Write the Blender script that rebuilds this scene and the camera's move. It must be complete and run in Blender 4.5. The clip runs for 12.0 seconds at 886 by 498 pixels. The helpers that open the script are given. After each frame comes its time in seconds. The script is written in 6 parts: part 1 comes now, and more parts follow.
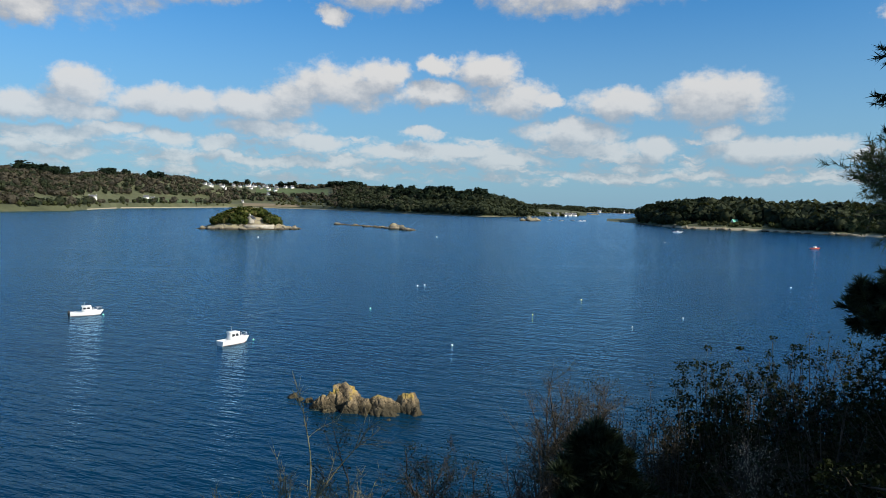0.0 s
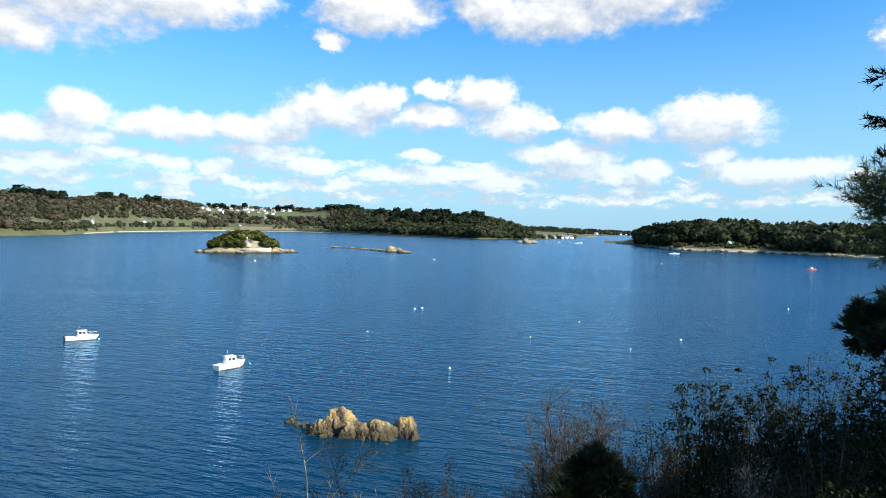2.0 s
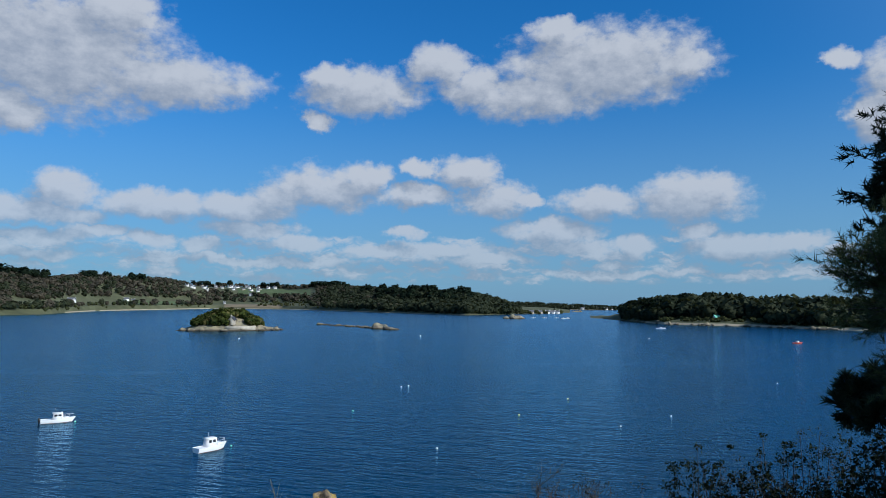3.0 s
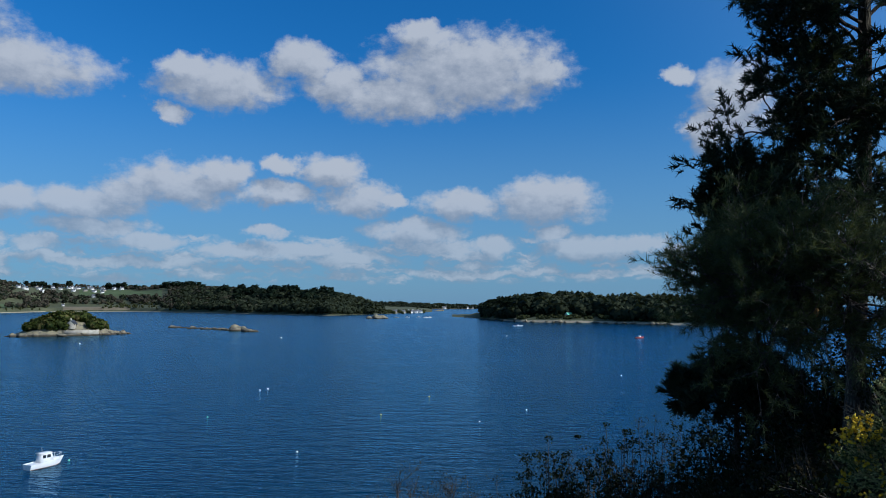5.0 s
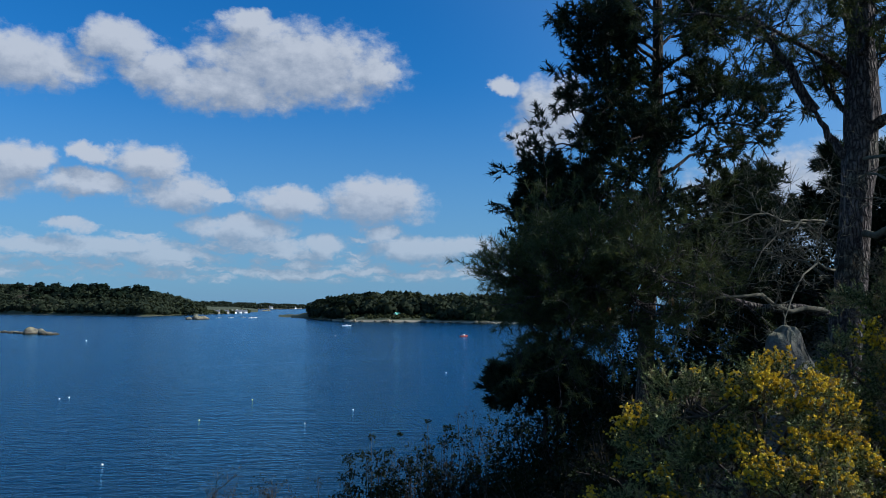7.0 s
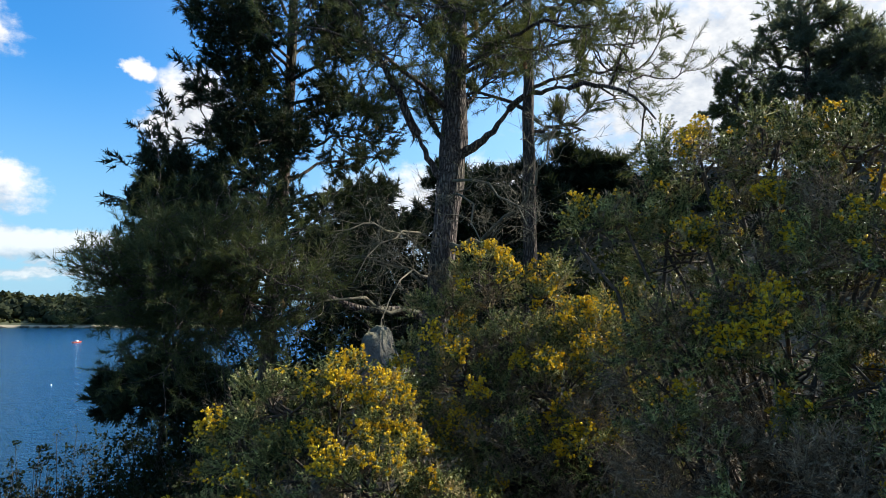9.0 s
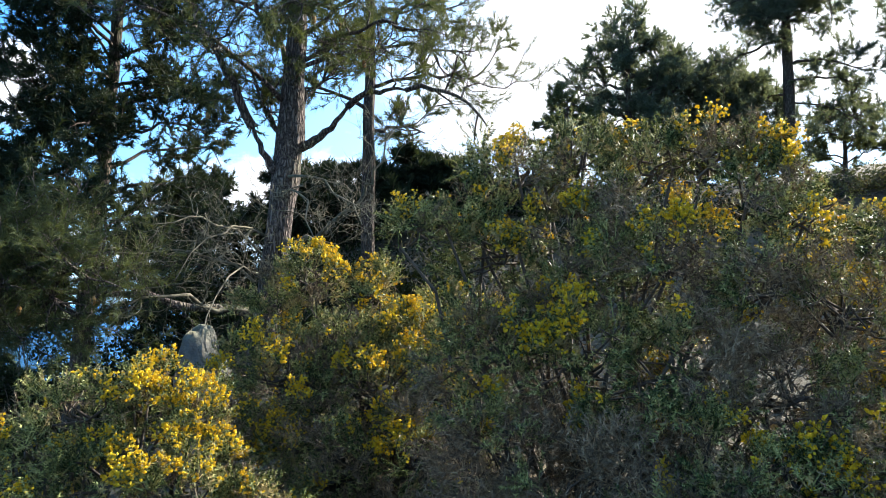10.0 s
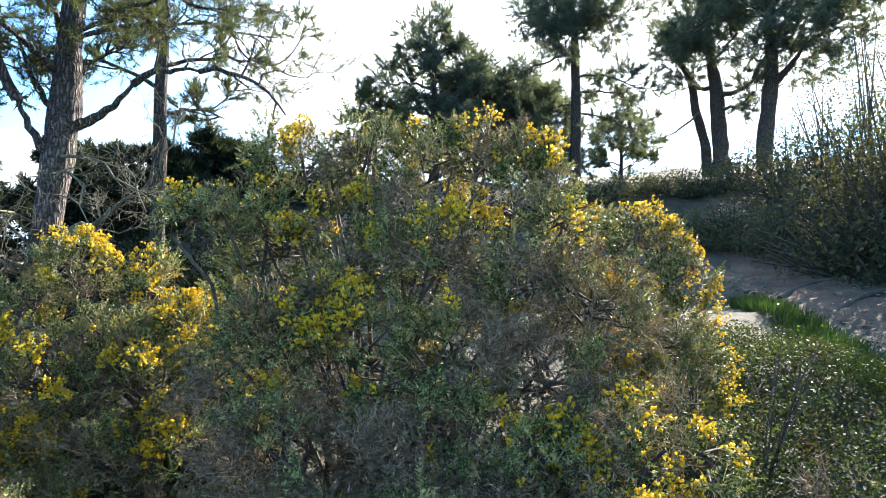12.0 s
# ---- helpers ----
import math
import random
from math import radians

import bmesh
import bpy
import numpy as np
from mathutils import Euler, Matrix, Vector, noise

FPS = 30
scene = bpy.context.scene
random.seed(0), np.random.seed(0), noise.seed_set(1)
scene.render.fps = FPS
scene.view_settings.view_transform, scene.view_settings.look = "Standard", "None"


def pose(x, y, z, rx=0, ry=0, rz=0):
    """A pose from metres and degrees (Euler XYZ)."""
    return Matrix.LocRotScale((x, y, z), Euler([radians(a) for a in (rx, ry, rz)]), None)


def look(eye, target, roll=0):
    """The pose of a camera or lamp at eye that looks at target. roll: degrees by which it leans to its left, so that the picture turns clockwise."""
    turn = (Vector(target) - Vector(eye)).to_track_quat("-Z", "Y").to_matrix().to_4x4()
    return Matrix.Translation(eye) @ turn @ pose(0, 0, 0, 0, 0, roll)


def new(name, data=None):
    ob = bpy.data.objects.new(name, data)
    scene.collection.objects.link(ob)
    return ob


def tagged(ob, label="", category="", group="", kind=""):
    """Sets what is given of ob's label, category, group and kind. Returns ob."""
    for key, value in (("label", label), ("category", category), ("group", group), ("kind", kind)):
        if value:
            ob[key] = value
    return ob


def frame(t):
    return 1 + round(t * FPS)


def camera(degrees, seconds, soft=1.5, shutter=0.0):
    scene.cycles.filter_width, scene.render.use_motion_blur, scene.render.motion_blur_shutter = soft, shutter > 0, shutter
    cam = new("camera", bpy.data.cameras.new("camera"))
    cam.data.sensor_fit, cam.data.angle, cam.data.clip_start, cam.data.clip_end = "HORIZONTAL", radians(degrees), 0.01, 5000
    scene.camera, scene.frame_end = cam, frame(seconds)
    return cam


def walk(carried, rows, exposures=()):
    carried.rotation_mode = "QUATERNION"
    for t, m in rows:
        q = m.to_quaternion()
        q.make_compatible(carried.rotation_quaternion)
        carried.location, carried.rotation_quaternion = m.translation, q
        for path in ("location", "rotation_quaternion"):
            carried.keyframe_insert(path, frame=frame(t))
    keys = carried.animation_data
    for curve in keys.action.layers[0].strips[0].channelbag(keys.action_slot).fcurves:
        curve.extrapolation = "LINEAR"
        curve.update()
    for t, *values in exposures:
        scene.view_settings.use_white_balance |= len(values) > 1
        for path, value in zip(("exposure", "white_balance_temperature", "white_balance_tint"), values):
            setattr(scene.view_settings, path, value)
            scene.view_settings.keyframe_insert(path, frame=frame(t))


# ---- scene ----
# ---------------- camera ----------------
# A walker stands on a cliff path 20.4 m above the water and turns from the bay to the hill;
# the camera is held at arm's length, so it swings round the body's axis.
cam = camera(64.8, 12.0, soft=0.8)
EYE = 22.0
ARM = 0.6
TURNS = [
    (0.0, -1.37, -3.66, -1.04), (0.5, -1.36, -3.86, -1.06), (1.0, -1.28, -6.98, -1.33), (1.5, -1.42, -8.70, -1.39),
    (2.0, -1.61, -1.80, -0.81), (2.5, -1.68, 4.24, -0.42), (3.0, -2.73, 4.45, -0.38), (3.2, -3.30, 4.46, -0.34),
    (4.8, -12.65, 4.45, 0.08), (5.0, -13.88, 4.46, 0.12), (5.5, -17.23, 4.38, 0.18), (6.0, -20.81, 4.39, 0.25),
    (6.5, -23.66, 4.43, 0.22), (6.7, -25.20, 4.43, 0.20), (8.3, -44.73, 4.47, 0.16), (8.5, -48.52, 4.55, 0.20),
    (9.0, -56.95, 4.51, 0.08), (9.5, -63.35, 4.48, -0.15), (10.0, -69.80, 4.42, -0.28), (10.5, -74.98, 4.38, -0.31),
    (11.0, -79.91, 4.23, -0.22), (11.5, -83.39, 4.14, -0.18), (12.0, -85.37, 3.92, -0.13)]
rows = []
for t, yaw, pitch, roll in TURNS:
    a = radians(yaw)
    rows.append((t, pose(-ARM * math.sin(a), ARM * math.cos(a), EYE, 90 + pitch, roll, yaw)))
walk(cam, rows, exposures=[
    (0.0, 0.4, 6500, 10), (0.7, 0.45, 6500, 10), (1.2, 1.1, 6500, 10), (1.5, 1.4, 6500, 10), (1.8, 1.35, 6500, 10), (2.1, 0.95, 6400, 10), (2.5, 0.35, 5900, 10), (3.2, 0.0, 5500, 10), (5.0, -0.12, 5400, 10),
    (6.7, 0.0, 5400, 10), (8.3, 0.5, 6100, 10), (9.0, 1.1, 6500, 10), (9.5, 1.6, 6500, 10), (10.0, 2.0, 6500, 10), (10.5, 2.3, 6500, 10), (11.0, 2.5, 6400, 10), (12.0, 2.65, 6400, 10)])

# ---------------- sky and sun ----------------
SKY, CLOUD = 0.075, 7.4                # strength of the sky, radiance of sunlit cloud
SUN_AZ, SUN_EL = 123.0, 32.5          # degrees clockwise from the first heading (+y), and above the horizon


class Nodes:
    """Small helper to wire shader nodes."""

    def __init__(self, tree):
        self.tree = tree
        tree.nodes.clear()

    def add(self, kind, props=None, **inputs):
        n = self.tree.nodes.new(kind)
        for k, v in (props or {}).items():
            if k == "operation":
                n.operation = v
            elif k == "use_clamp":
                n.use_clamp = v
            elif k == "data_type":
                n.data_type = v
            elif k == "blend_type":
                n.blend_type = v
            elif k == "interpolation_type":
                n.interpolation_type = v
            elif k == "rotation_type":
                n.rotation_type = v
            elif k == "feature":
                n.feature = v
            elif k == "node_tree":
                n.node_tree = v
        for k, v in inputs.items():
            key = int(k[1:]) if k[0] == "i" and k[1:].isdigit() else k.replace("_", " ")
            s = n.inputs[key]
            if isinstance(v, bpy.types.NodeSocket):
                self.tree.links.new(v, s)
            else:
                s.default_value = v
        return n

    def math(self, op, a, b=0.0, c=0.0, clamp=False):
        return self.add("ShaderNodeMath", {"operation": op, "use_clamp": clamp}, i0=a, i1=b, i2=c).outputs[0]

    def vec(self, op, a, b=(0, 0, 0)):
        n = self.add("ShaderNodeVectorMath", {"operation": op}, i0=a, i1=b)
        return n.outputs["Value"] if op in ("DOT_PRODUCT", "LENGTH") else n.outputs[0]

    def noise(self, vector, scale, detail=4.0, rough=0.55, colour=False):
        n = self.add("ShaderNodeTexNoise", None, Vector=vector, Scale=scale, Detail=detail, Roughness=rough)
        return n.outputs["Color" if colour else 0]

    def ramp(self, fac, stops):
        n = self.add("ShaderNodeValToRGB", None, Fac=fac)
        e = n.color_ramp.elements
        while len(e) < len(stops):
            e.new(0.5)
        for el, (p, c) in zip(e, stops):
            el.position = p
            el.color = (*c, 1) if len(c) == 3 else c
        return n.outputs[0]

    def mix(self, fac, a, b, blend="MIX"):
        n = self.add("ShaderNodeMix", {"data_type": "RGBA", "blend_type": blend})
        for i, v in ((0, fac), (6, a), (7, b)):
            if isinstance(v, bpy.types.NodeSocket):
                self.tree.links.new(v, n.inputs[i])
            else:
                n.inputs[i].default_value = (*v, 1) if i and len(v) == 3 else v
        return n.outputs[2]

    def smooth(self, v, lo, hi):
        return self.add("ShaderNodeMapRange", {"interpolation_type": "SMOOTHSTEP"}, i0=v, i1=lo, i2=hi, i3=0.0, i4=1.0).outputs[0]


# cumulus heads: bearing, elevation, half width, half height, in degrees
HIGH_CLOUDS = [
    (-27.3, 17.6, 7.8, 4.1), (-19.0, 16.7, 6.0, 1.8), (-23.2, 21.0, 3.2, 1.7), (-29.9, 13.3, 2.5, 1.5), (-4.1, 16.9, 4.5, 1.8),
    (-6.6, 17.9, 2.3, 1.1), (-7.5, 14.4, 1.2, 0.7), (15.8, 18.8, 7.3, 2.9), (10.3, 16.7, 5.5, 1.8), (2.3, 19.2, 2.6, 1.4),
    (5.1, 17.5, 2.8, 1.5), (22.0, 18.5, 2.2, 1.3), (12.2, 21.5, 2.3, 1.0), (33.1, 17.4, 1.1, 0.8), (37.0, 15.2, 2.8, 2.6), (35.2, 13.3, 1.8, 1.7)]
MID_CLOUDS = [
    (-25.9, 8.1, 2.1, 1.5), (-29.3, 6.5, 2.8, 1.0), (-26.8, 6.3, 3.0, 0.8), (-19.5, 7.4, 4.2, 1.1), (-13.6, 7.5, 4.0, 1.1),
    (-10.6, 8.6, 2.2, 1.0), (-6.9, 9.2, 4.4, 1.6), (-3.7, 10.2, 1.9, 1.2), (0.7, 11.0, 1.4, 0.8), (4.9, 10.8, 2.6, 1.2), (0.7, 8.8, 2.8, 0.9),
    (7.0, 8.5, 2.8, 1.4), (9.8, 8.4, 1.2, 0.6), (15.2, 8.0, 3.1, 1.1), (22.4, 8.3, 3.8, 1.8), (24.1, 8.8, 1.8, 1.3)]
LOW_CLOUDS = [
    (11.6, 5.9, 3.8, 1.0), (13.8, 4.7, 3.1, 0.7), (18.2, 4.6, 1.7, 0.9), (22.6, 5.7, 1.4, 0.8), (25.9, 4.4, 3.6, 1.0), (29.4, 4.8, 2.1, 0.7),
    (-20.2, 4.7, 1.6, 0.6), (-16.3, 4.3, 1.7, 0.7), (-12.7, 5.8, 3.5, 0.7), (-9.1, 4.8, 2.7, 0.7), (-0.4, 5.7, 1.3, 0.6), (-2.7, 4.2, 2.8, 0.7),
    (2.4, 4.3, 4.2, 0.7), (6.1, 3.6, 4.1, 0.6), (-27.4, 4.6, 3.3, 0.6), (-23.8, 5.2, 2.3, 0.5), (-28.8, 3.5, 3.2, 0.5), (16.0, 2.5, 5.1, 0.4), (-11.3, 3.2, 7.2, 0.4)]
EAST_CLOUDS = [(82.0, 17.0, 14.0, 8.0), (104.0, 22.0, 16.0, 11.0), (60.0, 7.0, 12.0, 4.0), (128.0, 24.0, 18.0, 12.0), (-60.0, 20.0, 16.0, 6.0), (180.0, 24.0, 26.0, 9.0), (-120.0, 18.0, 24.0, 7.0)]


def cloud_group():
    """Cloud density at a (bearing, elevation, 0) in degrees."""
    g = bpy.data.node_groups.new("cloud_density", "ShaderNodeTree")
    g.interface.new_socket("Where", in_out="INPUT", socket_type="NodeSocketVector")
    g.interface.new_socket("Density", in_out="OUTPUT", socket_type="NodeSocketFloat")
    n = Nodes(g)
    where = n.add("NodeGroupInput").outputs[0]
    warp = n.vec("SUBTRACT", n.noise(where, 0.42, 5.0, 0.6, colour=True), (0.5, 0.5, 0.5))
    p = n.vec("ADD", where, n.vec("MULTIPLY", warp, (4.0, 2.2, 0.0)))
    best = None
    for az, el, w, h in HIGH_CLOUDS + MID_CLOUDS + LOW_CLOUDS + EAST_CLOUDS:
        d = n.vec("MULTIPLY", n.vec("SUBTRACT", p, (az, el, 0.0)), (0.78 / w, 0.82 / h, 0.0))
        v = n.math("SUBTRACT", 1.0, n.vec("DOT_PRODUCT", d, d))
        best = v if best is None else n.math("MAXIMUM", best, v)
    # flat-based layers low over the horizon
    layer = n.noise(n.vec("MULTIPLY", p, (0.22, 1.05, 0.0)), 1.0, 3.0, 0.55)
    el = n.add("ShaderNodeSeparateXYZ", None, Vector=where).outputs[1]
    low = n.math("MULTIPLY", n.smooth(el, 0.2, 2.2), n.math("SUBTRACT", 1.0, n.smooth(el, 4.5, 7.5)))
    layer = n.math("SUBTRACT", n.math("MULTIPLY", n.math("SUBTRACT", layer, 0.40), n.math("MULTIPLY", low, 4.0)), n.math("SUBTRACT", 2.2, n.math("MULTIPLY", low, 2.05)))
    best = n.math("MAXIMUM", n.math("MAXIMUM", best, -2.2), layer)
    fine = n.math("SUBTRACT", n.noise(n.vec("MULTIPLY", where, (0.8, 1.2, 1.0)), 0.8, 6.0, 0.6), 0.5)
    n.add("NodeGroupOutput", None, i0=n.math("ADD", best, n.math("MULTIPLY", fine, 1.5)))
    return g


def build_world():
    world = bpy.data.worlds.new("sky")
    scene.world = world
    world.use_nodes = True
    n = Nodes(world.node_tree)
    sky = n.add("ShaderNodeTexSky")
    sky.sky_type, sky.sun_disc = "NISHITA", False
    sky.sun_elevation, sky.sun_rotation = radians(SUN_EL), radians(SUN_AZ)
    sky.altitude, sky.air_density, sky.dust_density, sky.ozone_density = 20.0, 1.0, 0.6, 2.0
    way = n.add("ShaderNodeTexCoord").outputs["Generated"]
    xyz = n.add("ShaderNodeSeparateXYZ", None, Vector=way).outputs
    az = n.math("MULTIPLY", n.math("ARCTAN2", xyz[0], xyz[1]), 57.2958)
    el = n.math("MULTIPLY", n.math("ARCSINE", xyz[2]), 57.2958)
    where = n.add("ShaderNodeCombineXYZ", None, i0=az, i1=el).outputs[0]
    group = cloud_group()
    here = n.add("ShaderNodeGroup", {"node_tree": group}, i0=where).outputs[0]
    sunward = n.add("ShaderNodeGroup", {"node_tree": group}, i0=n.vec("ADD", where, (0.8, 1.35, 0.0))).outputs[0]
    cover = n.math("MULTIPLY", n.smooth(here, -0.2, 0.75), n.math("ADD", 0.62, n.math("MULTIPLY", n.smooth(el, 1.0, 12.0), 0.35)))
    lit = n.smooth(n.math("SUBTRACT", here, sunward), -0.7, 0.9)
    body = n.mix(lit, (0.52, 0.565, 0.63), (1.0, 0.98, 0.95))
    blue = n.mix(n.smooth(el, -2.0, 26.0), (0.50, 0.96, 1.25), (0.28, 0.97, 1.50))
    clear = n.mix(1.0, sky.outputs[0], blue, "MULTIPLY")
    haze = n.math("MULTIPLY", n.math("SUBTRACT", 1.0, n.smooth(el, -1.0, 19.0)), 0.72)
    clear = n.mix(haze, clear, (2.7, 4.4, 6.1))
    sun_way = (math.sin(radians(SUN_AZ)) * math.cos(radians(SUN_EL)), math.cos(radians(SUN_AZ)) * math.cos(radians(SUN_EL)), math.sin(radians(SUN_EL)))
    clear = n.mix(n.math("MULTIPLY", n.smooth(n.vec("DOT_PRODUCT", way, sun_way), 0.05, 1.0), 0.6), clear, (5.0, 6.6, 8.2))
    n.add("ShaderNodeOutputWorld", None, Surface=n.add("ShaderNodeBackground", None, Color=n.mix(
        n.math("MULTIPLY", cover, 0.97), clear, n.mix(1.0, body, (CLOUD, CLOUD, CLOUD), "MULTIPLY")), Strength=SKY).outputs[0])


build_world()
sun_data = bpy.data.lights.new("sun", "SUN")
sun_data.energy, sun_data.angle, sun_data.color = 5.0, radians(0.53), (1.0, 0.93, 0.82)
sun = new("sun", sun_data)
a, e = radians(SUN_AZ), radians(SUN_EL)
sun.matrix_world = look(Vector((math.sin(a) * math.cos(e), math.cos(a) * math.cos(e), math.sin(e))) * 300, (0, 0, 0))

# ---------------- materials ----------------
def material(name):
    m = bpy.data.materials.new(name)
    m.use_nodes = True
    return m, Nodes(m.node_tree)


def finish(m, n, colour, rough=0.8, bump=None, strength=0.3, distance=0.05, spec=0.3, metal=0.0, through_light=None, share=0.42):
    kw = dict(Base_Color=colour if isinstance(colour, bpy.types.NodeSocket) else (*colour, 1), Roughness=rough, Metallic=metal)
    kw["Specular_IOR_Level"] = spec
    if bump is not None:
        kw["Normal"] = n.add("ShaderNodeBump", None, Height=bump, Strength=strength, Distance=distance).outputs[0]
    shader = n.add("ShaderNodeBsdfPrincipled", None, **kw).outputs[0]
    if through_light is not None:
        t = n.add("ShaderNodeBsdfTranslucent", None, Color=through_light if isinstance(through_light, bpy.types.NodeSocket) else (*through_light, 1)).outputs[0]
        shader = n.add("ShaderNodeMixShader", None, i0=share, i1=shader, i2=t).outputs[0]
    n.add("ShaderNodeOutputMaterial", None, Surface=shader)
    return m


def speckled(name, dark, light, scale, rough=0.85, fine=8.0, strength=0.4, distance=0.05, spec=0.3, third=None):
    """Two-scale mottled surface in object space."""
    m, n = material(name)
    p = n.add("ShaderNodeTexCoord").outputs["Object"]
    big = n.noise(p, scale, 4.0, 0.6)
    small = n.noise(p, scale * fine, 5.0, 0.65)
    v = n.math("ADD", n.math("MULTIPLY", big, 0.6), n.math("MULTIPLY", small, 0.4))
    stops = [(0.36, dark), (0.62, light)]
    if third:
        stops.append((0.72, third))
    return finish(m, n, n.ramp(v, stops), rough, small, strength, distance, spec)


def foliage(name, dark, light, scale=2.0, dead=None, rough=0.6, glow=0.5, share=0.42, span=(0.3, 0.7)):
    """Leaves or needles: patches of tone, a random tone for each leaf, light through them."""
    m, n = material(name)
    p = n.add("ShaderNodeTexCoord").outputs["Object"]
    isl = n.add("ShaderNodeNewGeometry").outputs["Random Per Island"]
    v = n.math("ADD", n.math("MULTIPLY", n.noise(p, scale, 3.0), 0.6), n.math("MULTIPLY", isl, 0.4))
    c = n.ramp(v, [(span[0], dark), (span[1], light)])
    if dead:
        c = n.mix(n.smooth(n.noise(p, scale * 1.6, 3.0, 0.6), 0.54, 0.66), c, dead)
    return finish(m, n, c, rough, spec=0.10, share=share, through_light=n.mix(1.0, c, (glow * 2.2, glow * 2.0, glow), "MULTIPLY"))


def water_material():
    m, n = material("sea_water")
    p = n.add("ShaderNodeTexCoord").outputs["Object"]
    patch = n.noise(n.vec("MULTIPLY", p, (0.006, 0.022, 0.0)), 1.0, 4.0, 0.55)
    slick = n.smooth(n.noise(n.vec("MULTIPLY", p, (0.004, 0.03, 0.0)), 1.0, 3.0, 0.6), 0.58, 0.70)
    turned = n.add("ShaderNodeVectorRotate", {"rotation_type": "Z_AXIS"}, Vector=p, Angle=radians(24)).outputs[0]
    chop = n.noise(n.vec("MULTIPLY", turned, (0.15, 0.40, 0.3)), 1.0, 3.0, 0.6)
    ripple = n.noise(n.vec("MULTIPLY", turned, (0.36, 1.05, 0.8)), 1.0, 3.0, 0.6)
    h = n.math("ADD", chop, n.math("MULTIPLY", ripple, 0.7))
    h = n.math("MULTIPLY", h, n.math("SUBTRACT", 1.0, n.math("MULTIPLY", slick, 0.45)))
    c = n.ramp(patch, [(0.35, (0.0008, 0.017, 0.036)), (0.65, (0.0016, 0.025, 0.050))])
    bump = n.add("ShaderNodeBump", None, Height=h, Strength=1.0, Distance=0.34).outputs[0]
    body = n.add("ShaderNodeBsdfDiffuse", None, Color=c, Normal=bump).outputs[0]
    gloss = n.add("ShaderNodeBsdfGlossy", None, Color=(0.44, 0.72, 0.98, 1.0), Roughness=0.14, Normal=bump).outputs[0]
    sheen = n.add("ShaderNodeFresnel", None, IOR=1.28, Normal=bump).outputs[0]
    n.add("ShaderNodeOutputMaterial", None, Surface=n.add("ShaderNodeMixShader", None, i0=sheen, i1=body, i2=gloss).outputs[0])
    return m


def rock_material(name, pale, dark, lichen, tide=None):
    """Granite with cracks, lichen on the upper faces and a dark weed band at the waterline."""
    m, n = material(name)
    p = n.add("ShaderNodeTexCoord").outputs["Object"]
    geo = n.add("ShaderNodeNewGeometry").outputs
    big = n.noise(p, 0.5, 5.0, 0.65)
    small = n.noise(p, 5.0, 6.0, 0.7)
    c = n.ramp(n.math("ADD", n.math("MULTIPLY", big, 0.5), n.math("MULTIPLY", small, 0.5)), [(0.36, dark), (0.55, pale)])
    up = n.add("ShaderNodeSeparateXYZ", None, Vector=geo["Normal"]).outputs[2]
    patch = n.math("MULTIPLY", n.smooth(n.noise(p, 0.45, 4.0, 0.6), 0.41, 0.53), n.smooth(up, 0.15, 0.5))
    z = n.add("ShaderNodeSeparateXYZ", None, Vector=geo["Position"]).outputs[2]
    if tide:
        patch = n.math("MULTIPLY", patch, n.smooth(z, tide[1] - 0.4, tide[1] + 0.4))
    c = n.mix(n.math("MULTIPLY", patch, 0.9), c, lichen)
    if tide:
        edge = n.math("ADD", z, n.math("MULTIPLY", n.math("SUBTRACT", small, 0.5), 1.0))
        c = n.mix(n.math("SUBTRACT", 1.0, n.smooth(edge, tide[0], tide[1])), c, (0.05, 0.042, 0.025))
    crack = n.add("ShaderNodeTexVoronoi", {"feature": "DISTANCE_TO_EDGE"}, Vector=n.vec("ADD", p, n.vec("MULTIPLY", n.noise(p, 1.0, 3.0, 0.5, True), (0.6, 0.6, 0.6))), Scale=0.8).outputs[0]
    h = n.math("ADD", n.smooth(crack, 0.0, 0.06), small)
    return finish(m, n, c, 0.88, h, 0.7, 0.12, 0.25)


M_WATER = water_material()
M_ROCK = rock_material("sea_rock", (0.27, 0.205, 0.12), (0.030, 0.025, 0.02), (0.40, 0.28, 0.05), (0.4, 1.5))
M_SHORE = rock_material("shore_rock", (0.21, 0.185, 0.14), (0.045, 0.04, 0.032), (0.27, 0.235, 0.14), (0.5, 1.4))
M_BOULDER = rock_material("grey_granite", (0.13, 0.125, 0.11), (0.05, 0.048, 0.044), (0.19, 0.185, 0.12))
M_GROUND = speckled("hillside_earth", (0.03, 0.024, 0.014), (0.075, 0.062, 0.036), 0.6, 0.95, 9.0, 0.6, 0.08, third=(0.07, 0.09, 0.03))
M_PATH = speckled("trodden_earth", (0.07, 0.043, 0.027), (0.17, 0.11, 0.068), 1.6, 0.95, 14.0, 0.9, 0.10)
M_FIELD = speckled("far_land", (0.045, 0.052, 0.024), (0.10, 0.105, 0.05), 0.012, 0.95, 6.0, 0.2, 0.5, third=(0.14, 0.12, 0.07))
M_PASTURE = speckled("pasture", (0.06, 0.085, 0.032), (0.09, 0.12, 0.045), 0.03, 0.95, 6.0, 0.2, 0.2)
M_PLOUGH = speckled("ploughed_field", (0.15, 0.12, 0.075), (0.20, 0.165, 0.10), 0.05, 0.95, 6.0, 0.2, 0.2)
M_SAND = speckled("beach_sand", (0.22, 0.19, 0.13), (0.36, 0.31, 0.22), 0.05, 0.95, 8.0, 0.3, 0.2)
